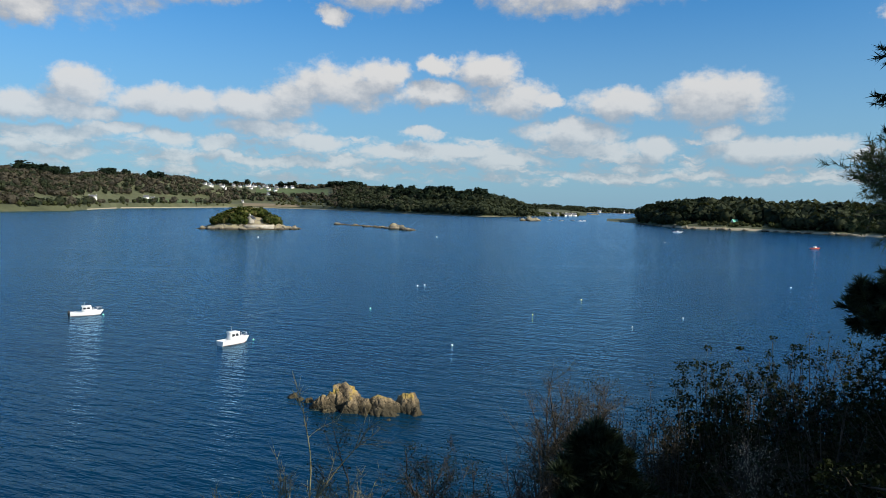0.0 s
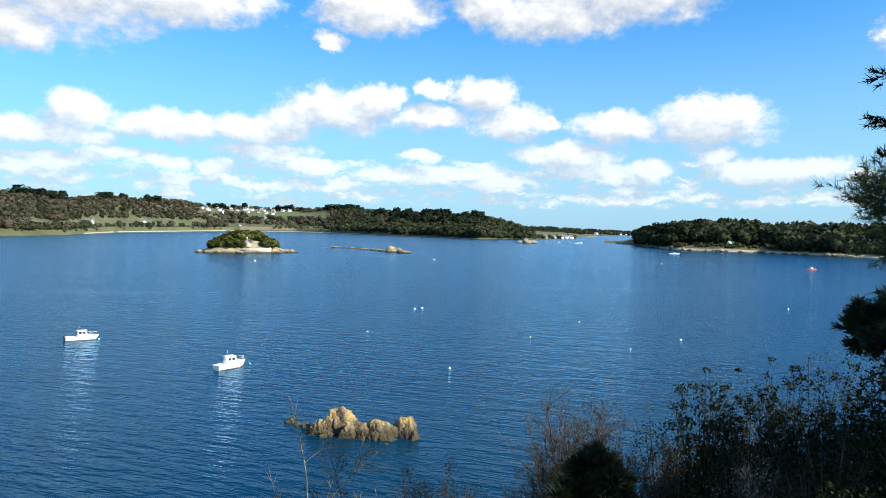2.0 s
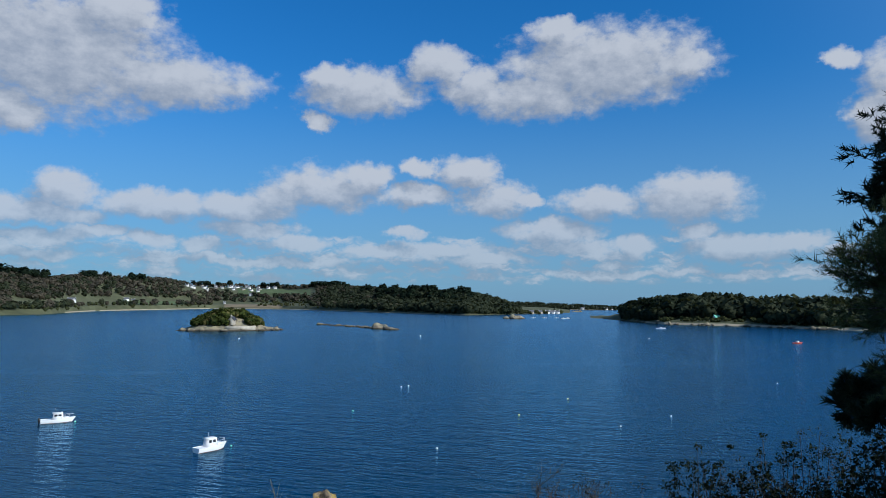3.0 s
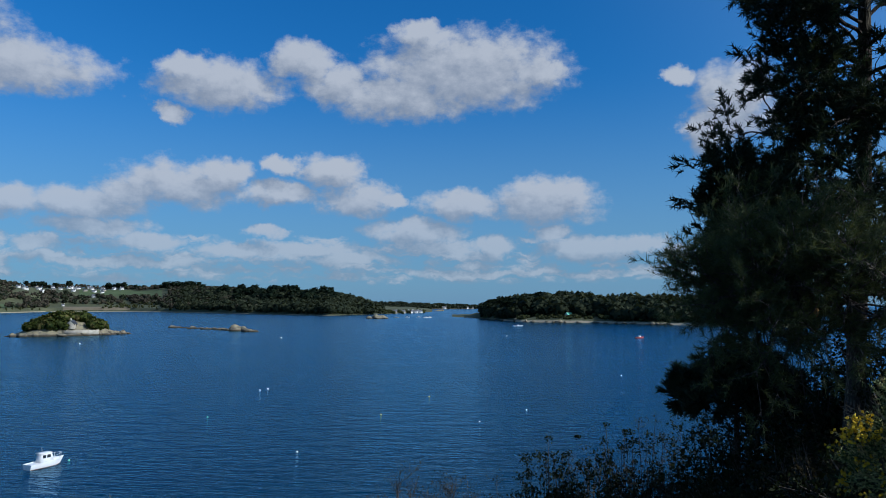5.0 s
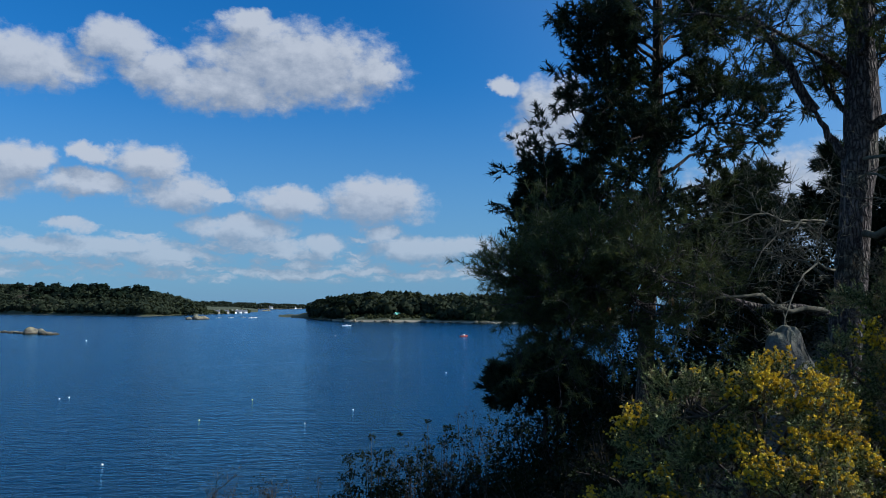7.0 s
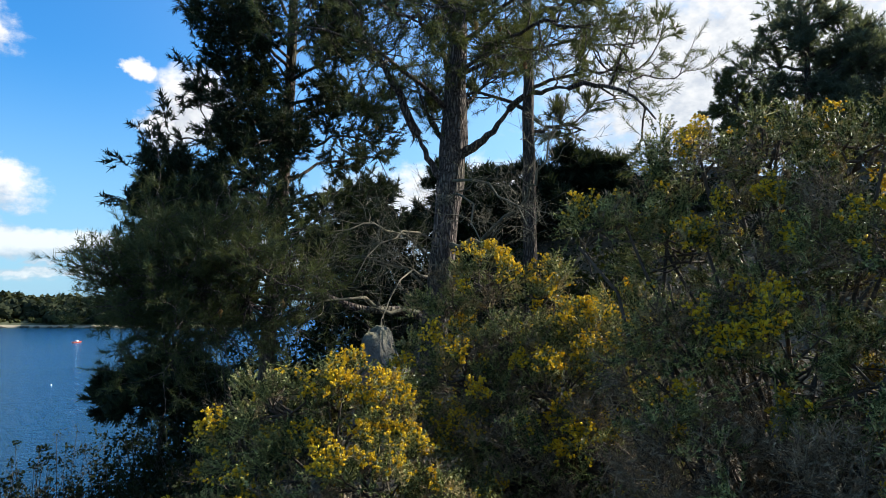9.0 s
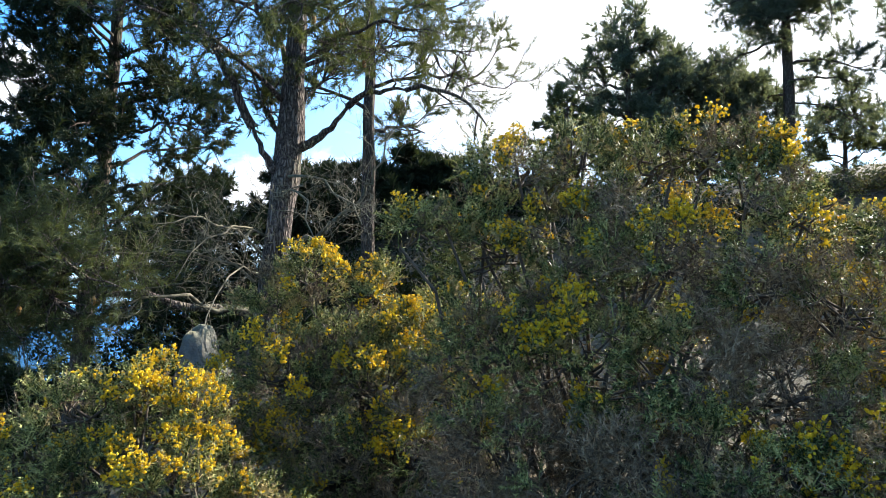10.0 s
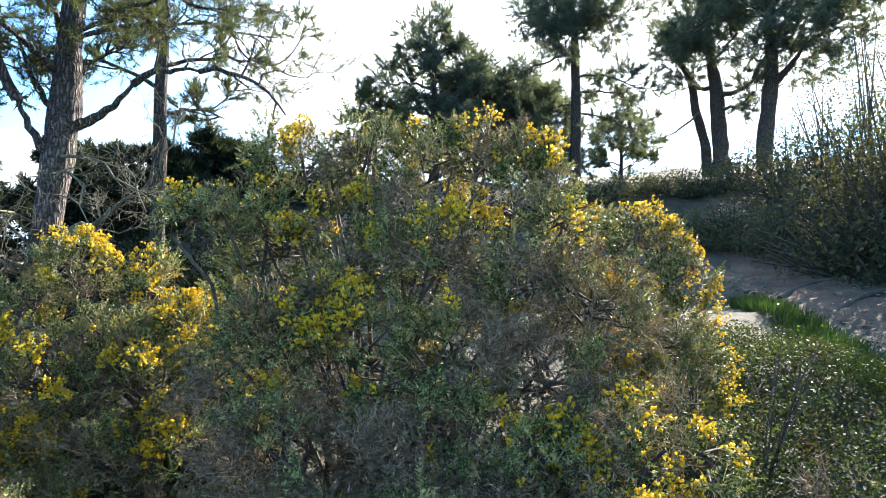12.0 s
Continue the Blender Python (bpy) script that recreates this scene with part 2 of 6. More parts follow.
M_WOOD_FAR = foliage("far_tree_leaves", (0.020, 0.030, 0.018), (0.060, 0.070, 0.036), 0.02, None, 0.8, 0.2)
M_BARE_FAR = foliage("far_bare_trees", (0.055, 0.052, 0.040), (0.115, 0.10, 0.070), 0.02, None, 0.9, 0.2)
M_LIGHT_FAR = foliage("far_spring_leaves", (0.05, 0.062, 0.024), (0.10, 0.105, 0.042), 0.03, None, 0.8, 0.3)
M_PINE_FAR = foliage("far_pine_leaves", (0.006, 0.013, 0.008), (0.018, 0.03, 0.014), 0.05, None, 0.8, 0.1)
M_ISLE_LEAF = foliage("island_leaves", (0.02, 0.035, 0.008), (0.085, 0.10, 0.02), 0.12, (0.16, 0.14, 0.05), 0.7, 0.3)
M_NEEDLE = foliage("pine_needles", (0.045, 0.065, 0.03), (0.12, 0.14, 0.065), 0.7, None, 0.5, 0.4)
# Hill needles are made paler: the veil of lens glare is put into their colour.
M_NEEDLE_HILL = foliage("glare_paled_pine_needles", (0.065, 0.090, 0.075), (0.13, 0.16, 0.12), 0.5, None, 0.5, 0.5, 0.5)
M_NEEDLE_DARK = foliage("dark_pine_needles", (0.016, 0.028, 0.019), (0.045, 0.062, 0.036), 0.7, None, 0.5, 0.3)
M_GORSE = foliage("gorse_spines", (0.026, 0.044, 0.012), (0.42, 0.43, 0.17), 4.0, (0.34, 0.27, 0.12), 0.40, 0.4, 0.15, (0.40, 0.78))
M_GORSE_DRY = foliage("dry_gorse_spines", (0.04, 0.030, 0.022), (0.28, 0.22, 0.14), 2.5, (0.13, 0.095, 0.06), 0.7, 0.4, 0.1)
M_FLOWER = foliage("gorse_petals", (0.56, 0.34, 0.012), (0.74, 0.56, 0.04), 3.0, None, 0.5, 0.35, 0.3)
M_BLOSSOM = foliage("white_petals", (0.6, 0.58, 0.55), (0.8, 0.78, 0.75), 2.0, None, 0.6, 0.4)
# Darker than such foliage is: the slope's shade is put into the leaf colour.
M_SHRUB = foliage("shade_dark_shrub_leaves", (0.007, 0.012, 0.005), (0.025, 0.034, 0.011), 1.0, None, 0.6, 0.3)
# Brown of the buds, toned down so the colour carries the slope's shade.
M_BROWN_BUDS = foliage("shade_dark_brown_buds", (0.024, 0.021, 0.015), (0.070, 0.060, 0.038), 1.0, None, 0.8, 0.3)
M_LEAF_DIM = foliage("undergrowth_leaves", (0.018, 0.032, 0.010), (0.055, 0.075, 0.026), 2.0, (0.05, 0.038, 0.022), 0.6, 0.5)
# Olive leaves, lightened so that veiling glare is put into their colour.
M_BRUSH = foliage("glare_paled_brushwood", (0.045, 0.055, 0.028), (0.12, 0.125, 0.065), 1.2, (0.12, 0.095, 0.06), 0.7, 0.4)
M_LEAF_GREEN = foliage("green_leaves", (0.022, 0.048, 0.012), (0.05, 0.09, 0.026), 2.0, None, 0.5, 0.5)
# Sunlight is put into the pale twig tone, slope shade into the dark one.
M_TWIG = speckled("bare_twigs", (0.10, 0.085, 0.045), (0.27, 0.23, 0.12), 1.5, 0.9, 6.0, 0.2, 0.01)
M_TWIG_DARK = speckled("shade_dark_twigs", (0.030, 0.025, 0.02), (0.085, 0.068, 0.052), 1.5, 0.9, 6.0, 0.2, 0.01)
M_DEAD = speckled("dead_branch_wood", (0.05, 0.048, 0.033), (0.15, 0.14, 0.095), 3.0, 0.9, 8.0, 0.4, 0.01)
M_CONE = speckled("pine_cones", (0.16, 0.08, 0.03), (0.36, 0.20, 0.07), 9.0, 0.8, 4.0, 0.4, 0.01)
M_WHITE = speckled("white_gelcoat", (0.74, 0.75, 0.74), (0.82, 0.82, 0.80), 1.2, 0.3, 8.0, 0.05, 0.01, 0.5)
M_RED = speckled("red_paint", (0.45, 0.06, 0.03), (0.60, 0.10, 0.05), 1.2, 0.4, 8.0, 0.05, 0.01, 0.5)
M_BLACK = speckled("black_plastic", (0.012, 0.012, 0.013), (0.03, 0.03, 0.03), 3.0, 0.4, 6.0, 0.1, 0.01, 0.5)
M_ANTIFOUL = speckled("brown_antifouling", (0.06, 0.035, 0.025), (0.11, 0.06, 0.04), 2.0, 0.8, 6.0, 0.1, 0.01)
M_GLASS_DARK = speckled("dark_window_glass", (0.012, 0.016, 0.02), (0.03, 0.035, 0.04), 2.0, 0.08, 4.0, 0.0, 0.001, 0.6)
M_STEEL = speckled("stainless_rail", (0.5, 0.5, 0.5), (0.62, 0.62, 0.62), 4.0, 0.3, 4.0, 0.05, 0.001, 0.5)
M_BUOY_W = speckled("white_buoy", (0.62, 0.64, 0.62), (0.78, 0.78, 0.74), 4.0, 0.5, 4.0, 0.1, 0.01)
M_BUOY_G = speckled("green_buoy", (0.10, 0.42, 0.30), (0.25, 0.60, 0.45), 4.0, 0.5, 4.0, 0.1, 0.01)
M_BUOY_Y = speckled("yellow_buoy", (0.55, 0.50, 0.08), (0.70, 0.66, 0.18), 4.0, 0.5, 4.0, 0.1, 0.01)
M_WALL_W = speckled("white_render", (0.70, 0.69, 0.65), (0.82, 0.80, 0.76), 0.5, 0.9, 8.0, 0.1, 0.02)
M_WALL_S = speckled("granite_wall", (0.26, 0.23, 0.18), (0.44, 0.40, 0.32), 0.6, 0.9, 8.0, 0.4, 0.05)
M_SLATE = speckled("slate_roof", (0.045, 0.05, 0.06), (0.11, 0.115, 0.13), 0.5, 0.6, 8.0, 0.3, 0.03)
M_GREEN_ROOF = speckled("green_metal_roof", (0.12, 0.42, 0.30), (0.20, 0.52, 0.38), 0.6, 0.5, 8.0, 0.1, 0.02)


def bark_material(name, dark, light):
    m, n = material(name)
    p = n.add("ShaderNodeTexCoord").outputs["Object"]
    stretched = n.vec("MULTIPLY", p, (20.0, 20.0, 4.2))
    warp = n.vec("ADD", stretched, n.vec("MULTIPLY", n.noise(p, 3.0, 4.0, 0.6, True), (2.5, 2.5, 2.5)))
    plate = n.add("ShaderNodeTexVoronoi", {"feature": "DISTANCE_TO_EDGE"}, Vector=warp, Scale=1.0).outputs[0]
    grain = n.noise(p, 24.0, 5.0, 0.7)
    ridge = n.smooth(plate, 0.0, 0.4)
    tone = n.ramp(n.math("ADD", n.math("MULTIPLY", ridge, 0.4), n.math("MULTIPLY", grain, 0.6)), [(0.25, dark), (0.75, light)])
    tone = n.mix(n.smooth(n.noise(p, 1.4, 4.0), 0.5, 0.66), tone, n.mix(1.0, tone, (0.95, 1.05, 0.85), "MULTIPLY"))
    return finish(m, n, tone, 0.92, n.math("ADD", ridge, n.math("MULTIPLY", grain, 0.3)), 0.9, 0.03, 0.2)


M_BARK = bark_material("pine_bark", (0.022, 0.017, 0.016), (0.21, 0.175, 0.155))
M_BARK_DARK = bark_material("dark_pine_bark", (0.03, 0.024, 0.02), (0.12, 0.095, 0.075))


# ---------------- mesh helpers ----------------
class Geo:
    """Gathers triangles and quads, and becomes one mesh."""

    def __init__(self):
        self.v, self.q, self.t, self.count = [], [], [], 0

    def put(self, v, q=None, t=None):
        v = np.asarray(v, float).reshape(-1, 3)
        if q is not None and len(q):
            self.q.append(np.asarray(q, int) + self.count)
        if t is not None and len(t):
            self.t.append(np.asarray(t, int) + self.count)
        self.v.append(v)
        self.count += len(v)
        return self

    def mesh(self, name, smooth=False):
        me = bpy.data.meshes.new(name)
        v = np.concatenate(self.v) if self.v else np.zeros((0, 3))
        q = np.concatenate(self.q) if self.q else np.zeros((0, 4), int)
        t = np.concatenate(self.t) if self.t else np.zeros((0, 3), int)
        me.vertices.add(len(v))
        me.vertices.foreach_set("co", v.ravel())
        loops = np.concatenate([q.ravel(), t.ravel()])
        me.loops.add(len(loops))
        me.loops.foreach_set("vertex_index", loops)
        me.polygons.add(len(q) + len(t))
        starts = np.concatenate([np.arange(len(q)) * 4, len(q) * 4 + np.arange(len(t)) * 3])
        me.polygons.foreach_set("loop_start", starts)
        if smooth:
            me.polygons.foreach_set("use_smooth", np.ones(len(starts), bool))
        me.update(calc_edges=True)
        me.validate()
        return me


def part(name, geo, mat, parent=None, label="", smooth=False):
    me = geo if isinstance(geo, bpy.types.Mesh) else geo.mesh(name, smooth)
    if not me.materials:
        me.materials.append(mat)
    ob = new(name, me)
    ob.parent = parent
    return tagged(ob, label)


def stuff(name, geo, mat, parent=None, label=""):
    return tagged(part(name, geo, mat, parent, label), kind="stuff")


def thing(name, label, category, at=(0, 0, 0), turn=0.0, group="", kind=""):
    ob = new(name)
    ob.matrix_basis = pose(*at, 0, 0, turn)
    return tagged(ob, label, category, group, kind)


def tube(geo, pts, radii, sides=6, cap=True):
    """A round tapering bar along a line of points."""
    pts = np.asarray(pts, float)
    n = len(pts)
    tan = np.gradient(pts, axis=0)
    tan /= np.linalg.norm(tan, axis=1)[:, None] + 1e-9
    ref = np.array([0.0, 0.0, 1.0]) if abs(tan[:, 2]).mean() < 0.8 else np.array([1.0, 0.0, 0.0])
    s = np.cross(tan, ref)
    s /= np.linalg.norm(s, axis=1)[:, None] + 1e-9
    u = np.cross(s, tan)
    ang = np.arange(sides) * 2 * np.pi / sides
    r = np.asarray(radii, float).reshape(-1, 1, 1)
    v = pts[:, None] + r * (np.cos(ang)[None, :, None] * s[:, None] + np.sin(ang)[None, :, None] * u[:, None])
    i, j = np.meshgrid(np.arange(n - 1), np.arange(sides), indexing="ij")
    k = (j + 1) % sides
    q = np.stack([i * sides + j, i * sides + k, (i + 1) * sides + k, (i + 1) * sides + j], -1).reshape(-1, 4)
    v = v.reshape(-1, 3)
    t = []
    if cap:
        v = np.vstack([v, pts[-1] + tan[-1] * r[-1, 0, 0] * 0.5])
        m = len(v) - 1
        t = [((n - 1) * sides + a, (n - 1) * sides + (a + 1) % sides, m) for a in range(sides)]
    geo.put(v, q, t)


def block(geo, lo, hi, top=None):
    """A box; top gives the half-width factor of its upper face."""
    (x0, y0, z0), (x1, y1, z1) = lo, hi
    cx, cy = (x0 + x1) / 2, (y0 + y1) / 2
    fx, fy = top or (1, 1)
    v = [(x0, y0, z0), (x1, y0, z0), (x1, y1, z0), (x0, y1, z0)]
    v += [(cx + (x - cx) * fx, cy + (y - cy) * fy, z1) for x, y, _ in v]
    geo.put(v, [(3, 2, 1, 0), (4, 5, 6, 7), (0, 1, 5, 4), (1, 2, 6, 5), (2, 3, 7, 6), (3, 0, 4, 7)])


def ball(geo, c, r, rings=8, sides=12, squash=(1, 1, 1), bumps=0.0, seed=0):
    rows_, c = [], np.asarray(c, float)
    for i in range(rings + 1):
        a = math.pi * i / rings
        for j in range(sides):
            b = 2 * math.pi * j / sides
            d = Vector((math.sin(a) * math.cos(b), math.sin(a) * math.sin(b), math.cos(a)))
            k = 1 + bumps * noise.fractal(d * 1.7 + Vector((seed * 3.1, seed, 0)), 1.0, 2.0, 3)
            rows_.append(c + np.array([d.x * squash[0], d.y * squash[1], d.z * squash[2]]) * r * k)
    q = [(i * sides + j, (i + 1) * sides + j, (i + 1) * sides + (j + 1) % sides, i * sides + (j + 1) % sides) for i in range(rings) for j in range(sides)]
    geo.put(rows_, q)


def stamp(geo, tv, tt, pos, rot, size):
    """Puts one small shape at many places: rot (n,3,3), size (n,) or (n,3)."""
    size = np.asarray(size, float)
    if size.ndim == 1:
        size = size[:, None].repeat(3, 1)
    v = np.einsum("nij,nkj->nki", rot, tv[None] * size[:, None]) + pos[:, None]
    n, k = len(pos), len(tv)
    geo.put(v.reshape(-1, 3), None, (tt[None] + (np.arange(n) * k)[:, None, None]).reshape(-1, 3))


def turns(axis, rng, spin=True):
    """Rotations whose z axis lies along each given direction, with a random spin."""
    z = axis / (np.linalg.norm(axis, axis=1)[:, None] + 1e-9)
    r = rng.normal(size=z.shape)
    x = np.cross(r, z)
    x /= np.linalg.norm(x, axis=1)[:, None] + 1e-9
    return np.stack([x, np.cross(z, x), z], -1)


def unit(az, el=0.0):
    a, e = radians(az), radians(el)
    return np.array([math.sin(a) * math.cos(e), math.cos(a) * math.cos(e), math.sin(e)])


def bearing(az, dist, z=0.0):
    return np.array([math.sin(radians(az)) * dist, math.cos(radians(az)) * dist, z])


def grid_mesh(xs, ys, height):
    g = Geo()
    X, Y = np.meshgrid(xs, ys, indexing="ij")
    Z = height(X, Y)
    if isinstance(Z, tuple):
        X, Y, Z = Z
    n, m = len(xs), len(ys)
    i, j = np.meshgrid(np.arange(n - 1), np.arange(m - 1), indexing="ij")
    q = np.stack([i * m + j, (i + 1) * m + j, (i + 1) * m + j + 1, i * m + j + 1], -1).reshape(-1, 4)
    return g.put(np.stack([X, Y, Z], -1), q)


def fbm(x, y, z=0.0, scale=1.0, octaves=4):
    f = np.vectorize(lambda a, b: noise.fractal(Vector((a * scale, b * scale, z)), 1.0, 2.0, octaves))
    return f(x, y)

# ---------------- sea and land ----------------
def smoothstep(x, lo, hi):
    t = np.clip((x - lo) / (hi - lo), 0, 1)
    return t * t * (3 - 2 * t)


water = Geo()
ring = 4700.0
ang = np.linspace(0, 2 * np.pi, 97)[:-1]
water.put(np.vstack([[(0, 0, 0)], np.stack([np.sin(ang) * ring, np.cos(ang) * ring, ang * 0], -1)]), None, [(0, 1 + (i + 1) % 96, 1 + i) for i in range(96)])
tagged(part("water", water, M_WATER), "deep blue rippled sea water of a sheltered bay", "water", kind="structure")


def hill(x, y):
    """The near headland: falls to the bay ahead, rises along the path."""
    v = y - 0.45 * x
    z = np.interp(v, [-60, -20, 0, 3, 8, 20, 36, 44, 70], [22.5, 20.9, 20.4, 19.9, 17.0, 9.6, 1.2, -2.5, -6])
    w = x * 0.94 - y * 0.34
    up = 0.13 * np.maximum(0, w - 2.5) + 2.2 * smoothstep(w, 15, 30) + 1.5 * smoothstep(w, 40, 90)
    knoll = 3.2 * np.exp(-((x - 27.5) ** 2 + (y - 14.0) ** 2) / 110.0)
    return z + up * smoothstep(-v, -22, 2) + knoll


PATH_W, PATH_S = [-20, 0, 3, 7.1, 8.3, 10.4, 12.8, 18, 25, 40], [-1.6, -1.6, -1.9, -2.0, -1.75, -1.4, -0.6, 0.4, 1.2, 0.0]


def path_dist(x, y):
    """Distance from the trodden path's middle, which climbs to the east-south-east."""
    w = x * 0.94 - y * 0.34
    mid = np.interp(w, PATH_W, PATH_S)
    s = x * 0.34 + y * 0.94
    return s - mid


def headland_height(X, Y):
    Z = hill(X, Y)
    n1 = fbm(X, Y, 0.0, 0.35, 4)
    away = smoothstep(np.abs(path_dist(X, Y)), 0.6, 2.0)
    near = smoothstep(np.hypot(X, Y), 1.0, 5.0)
    return Z + n1 * (0.05 + 0.35 * away * near)


xs = np.unique(np.concatenate([np.linspace(-160, -30, 27), np.linspace(-30, 40, 141), np.linspace(40, 160, 25)]))
ys = np.unique(np.concatenate([np.linspace(-120, -20, 21), np.linspace(-20, 50, 141), np.linspace(50, 120, 12)]))
ground = grid_mesh(xs, ys, headland_height)
tagged(part("ground", ground, M_GROUND, smooth=True), "dark earthy hillside falling steeply to the bay", "hillside", kind="structure")


def path_strip():
    g = Geo()
    n, m = 230, 21
    v = []
    for i in range(n):
        w = -8 + 46 * i / (n - 1)
        mid = float(np.interp(w, PATH_W, PATH_S))
        for j in range(m):
            s = mid + (j / (m - 1) - 0.5) * (2.1 + 0.25 * math.sin(i * 0.19) + 0.15 * math.sin(i * 0.53))
            x, y = w * 0.94 + s * 0.34, -w * 0.34 + s * 0.94
            edge = abs(j - 10) / 10
            rough = 0.05 * float(fbm(np.array([x]), np.array([y]), 3.0, 2.2, 3)[0])
            z = float(headland_height(np.array([x]), np.array([y]))[0])
            v.append((x, y, z + rough * (1 - edge ** 4) + 0.05 - 0.14 * edge ** 3))
    q = [(i * m + j, (i + 1) * m + j, (i + 1) * m + j + 1, i * m + j + 1) for i in range(n - 1) for j in range(m - 1)]
    return g.put(v, q)


tagged(part("path", path_strip(), M_PATH, smooth=True), "trodden bare earth footpath climbing the hillside", "footpath", kind="structure")

# far mainland: shoreline distance and skyline of the bare land by bearing
AZS = [-60, -40, -30.6, -27, -23.5, -19.6, -15.5, -10.3, -6, -2.2, 4.7, 8.5, 12.2, 13.0]
SHORE = [900, 1050, 1190, 1280, 1700, 1960, 2330, 2260, 1900, 1610, 1310, 1450, 1600, 1640]
TOP = [70, 76, 76, 66, 88, 88, 82, 78, 74, 56, 44, 14, 5, 1]


def main_height(az, s):
    top = np.interp(az, AZS, TOP)
    return -1.5 + (top + 1.5) * (0.16 * smoothstep(s, 0, 50) + 0.84 * smoothstep(s, 60, 620)) - 0.02 * np.maximum(0, s - 900)


def main_shape(A, S):
    R = np.interp(A, AZS, SHORE) + S
    z = main_height(A, S)
    z = z + fbm(A * 0.35, S * 0.004, 3.0, 1.0, 3) * 5 * smoothstep(S, 60, 300)
    return R * np.sin(np.radians(A)), R * np.cos(np.radians(A)), z


def land(name, azs, ss, shape, mat, label, category="shore"):
    return tagged(part(name, grid_mesh(azs, ss, shape), mat, smooth=True), label, category, kind="structure")


S_ROWS = np.concatenate([np.linspace(-30, 120, 12), np.linspace(150, 900, 26), np.linspace(1000, 2200, 8)])
land("ground_mainland", np.linspace(-60, 13, 220), S_ROWS, main_shape, M_FIELD, "far wooded mainland shore with fields and beaches")


def beach(azs, width, name="beach_mainland", lift=0.6):
    def shape(A, S):
        x, y, z = main_shape(A, S)
        return x, y, z + lift
    return land(name, azs, np.linspace(4, width, 5), shape, M_SAND, "strip of pale sand along the far shore", "beach")


beach(np.linspace(-25.6, -14.5, 60), 16, lift=0.4)
beach(np.linspace(-14.3, 12.6, 90), 15, "beach_low_shore", 0.5)

# low far coast beyond the channel
AZ2, SH2, TP2 = [6, 9, 12, 14, 16, 18, 30], [3000, 2900, 2750, 2720, 2760, 2900, 3200], [24, 20, 14, 9, 5, 4, 4]


def far_shape(A, S):
    R = np.interp(A, AZ2, SH2) + S
    z = -1 + (np.interp(A, AZ2, TP2) + 1) * smoothstep(S, 0, 200)
    return R * np.sin(np.radians(A)), R * np.cos(np.radians(A)), z


land("ground_far_coast", np.linspace(6, 30, 60), np.linspace(-20, 600, 14), far_shape, M_FIELD, "low hazy far coast beyond the channel")


def far_beach(A, S):
    x, y, z = far_shape(A, S)
    return x, y, z + 1.2


land("beach_far_coast", np.linspace(13, 16.4, 20), np.linspace(2, 40, 4), far_beach, M_SAND, "pale sandy strip on the far coast", "beach")

# wooded island to the east of the channel
AZ3 = [14.6, 15.6, 16.4, 18, 20.2, 23, 26.2, 30.6, 36, 42]
SH3 = [1115, 1080, 1045, 930, 820, 795, 787, 740, 700, 690]
TP3 = [-0.3, 0.4, 3, 10, 16, 20, 17, 14, 14, 10]


def isle_shape(A, S):
    R = np.interp(A, AZ3, SH3) + S
    top = np.interp(A, AZ3, TP3)
    z = -1 + (top + 1) * (0.22 * smoothstep(S, 0, 14) + 0.78 * smoothstep(S, 16, 110)) * (1 - smoothstep(S, 190, 300)) + 0.6 * smoothstep(S, 0, 6) * (1 - smoothstep(S, 260, 300))
    z = z + fbm(A * 1.2, S * 0.03, 7.0, 1.0, 3) * 2.2 * smoothstep(S, 2, 30)
    return R * np.sin(np.radians(A)), R * np.cos(np.radians(A)), z


land("ground_island", np.linspace(14.6, 42, 150), np.linspace(-6, 300, 50), isle_shape, M_FIELD, "low wooded island with rocky shore across the bay", "island")


def isle_beach(A, S):
    x, y, z = isle_shape(A, S)
    return x, y, z + 0.35


land("beach_island", np.linspace(18.5, 34, 120), np.linspace(3, 8, 4), isle_beach, M_SAND, "narrow pale rock and sand strip round the island", "beach")


# ---------------- rocks ----------------
def rock_geo(size, seed, cuts=14, detail=22, pointy=0.0):
    """A weathered granite block: a ball cut by joint planes, roughened."""
    rng = random.Random(seed)
    planes = []
    for k in range(cuts):
        d = Vector((rng.uniform(-1, 1), rng.uniform(-1, 1), rng.uniform(-0.3, 1))).normalized()
        planes.append((d, rng.uniform(0.5, 0.86)))
    g, v = Geo(), []
    sides = detail * 2
    for i in range(detail + 1):
        a = math.pi * i / detail
        for j in range(sides):
            b = 2 * math.pi * j / sides
            d = Vector((math.sin(a) * math.cos(b), math.sin(a) * math.sin(b), math.cos(a)))
            r = 1.0
            for pd, pk in planes:
                c = d.dot(pd)
                if c > 0.05:
                    r = min(r, pk / c)
            r *= 1 + 0.13 * noise.fractal(d * 2.6 + Vector((seed, 0, 0)), 0.8, 2.0, 6)
            gash = abs(math.sin(5.0 * (d.x + 0.5 * d.z) + seed + 1.6 * noise.noise(d * 2)))
            r *= 1 - 0.22 * max(0, 0.26 - gash) / 0.26
            p = d * r
            p.z *= 1 + pointy * p.z
            v.append((p.x * size[0], p.y * size[1], p.z * size[2]))
    q = [(i * sides + j, (i + 1) * sides + j, (i + 1) * sides + (j + 1) % sides, i * sides + (j + 1) % sides) for i in range(detail) for j in range(sides)]
    return g.put(v, q)


def rock(name, at, size, seed, mat, label, turn=0.0, group="", tilt=(0, 0), detail=22, cuts=14, pointy=0.0, category="rock"):
    ob = part(name, rock_geo(size, seed, cuts, detail, pointy), mat)
    ob.matrix_basis = pose(*at, tilt[0], tilt[1], turn)
    return tagged(ob, label, category, group)


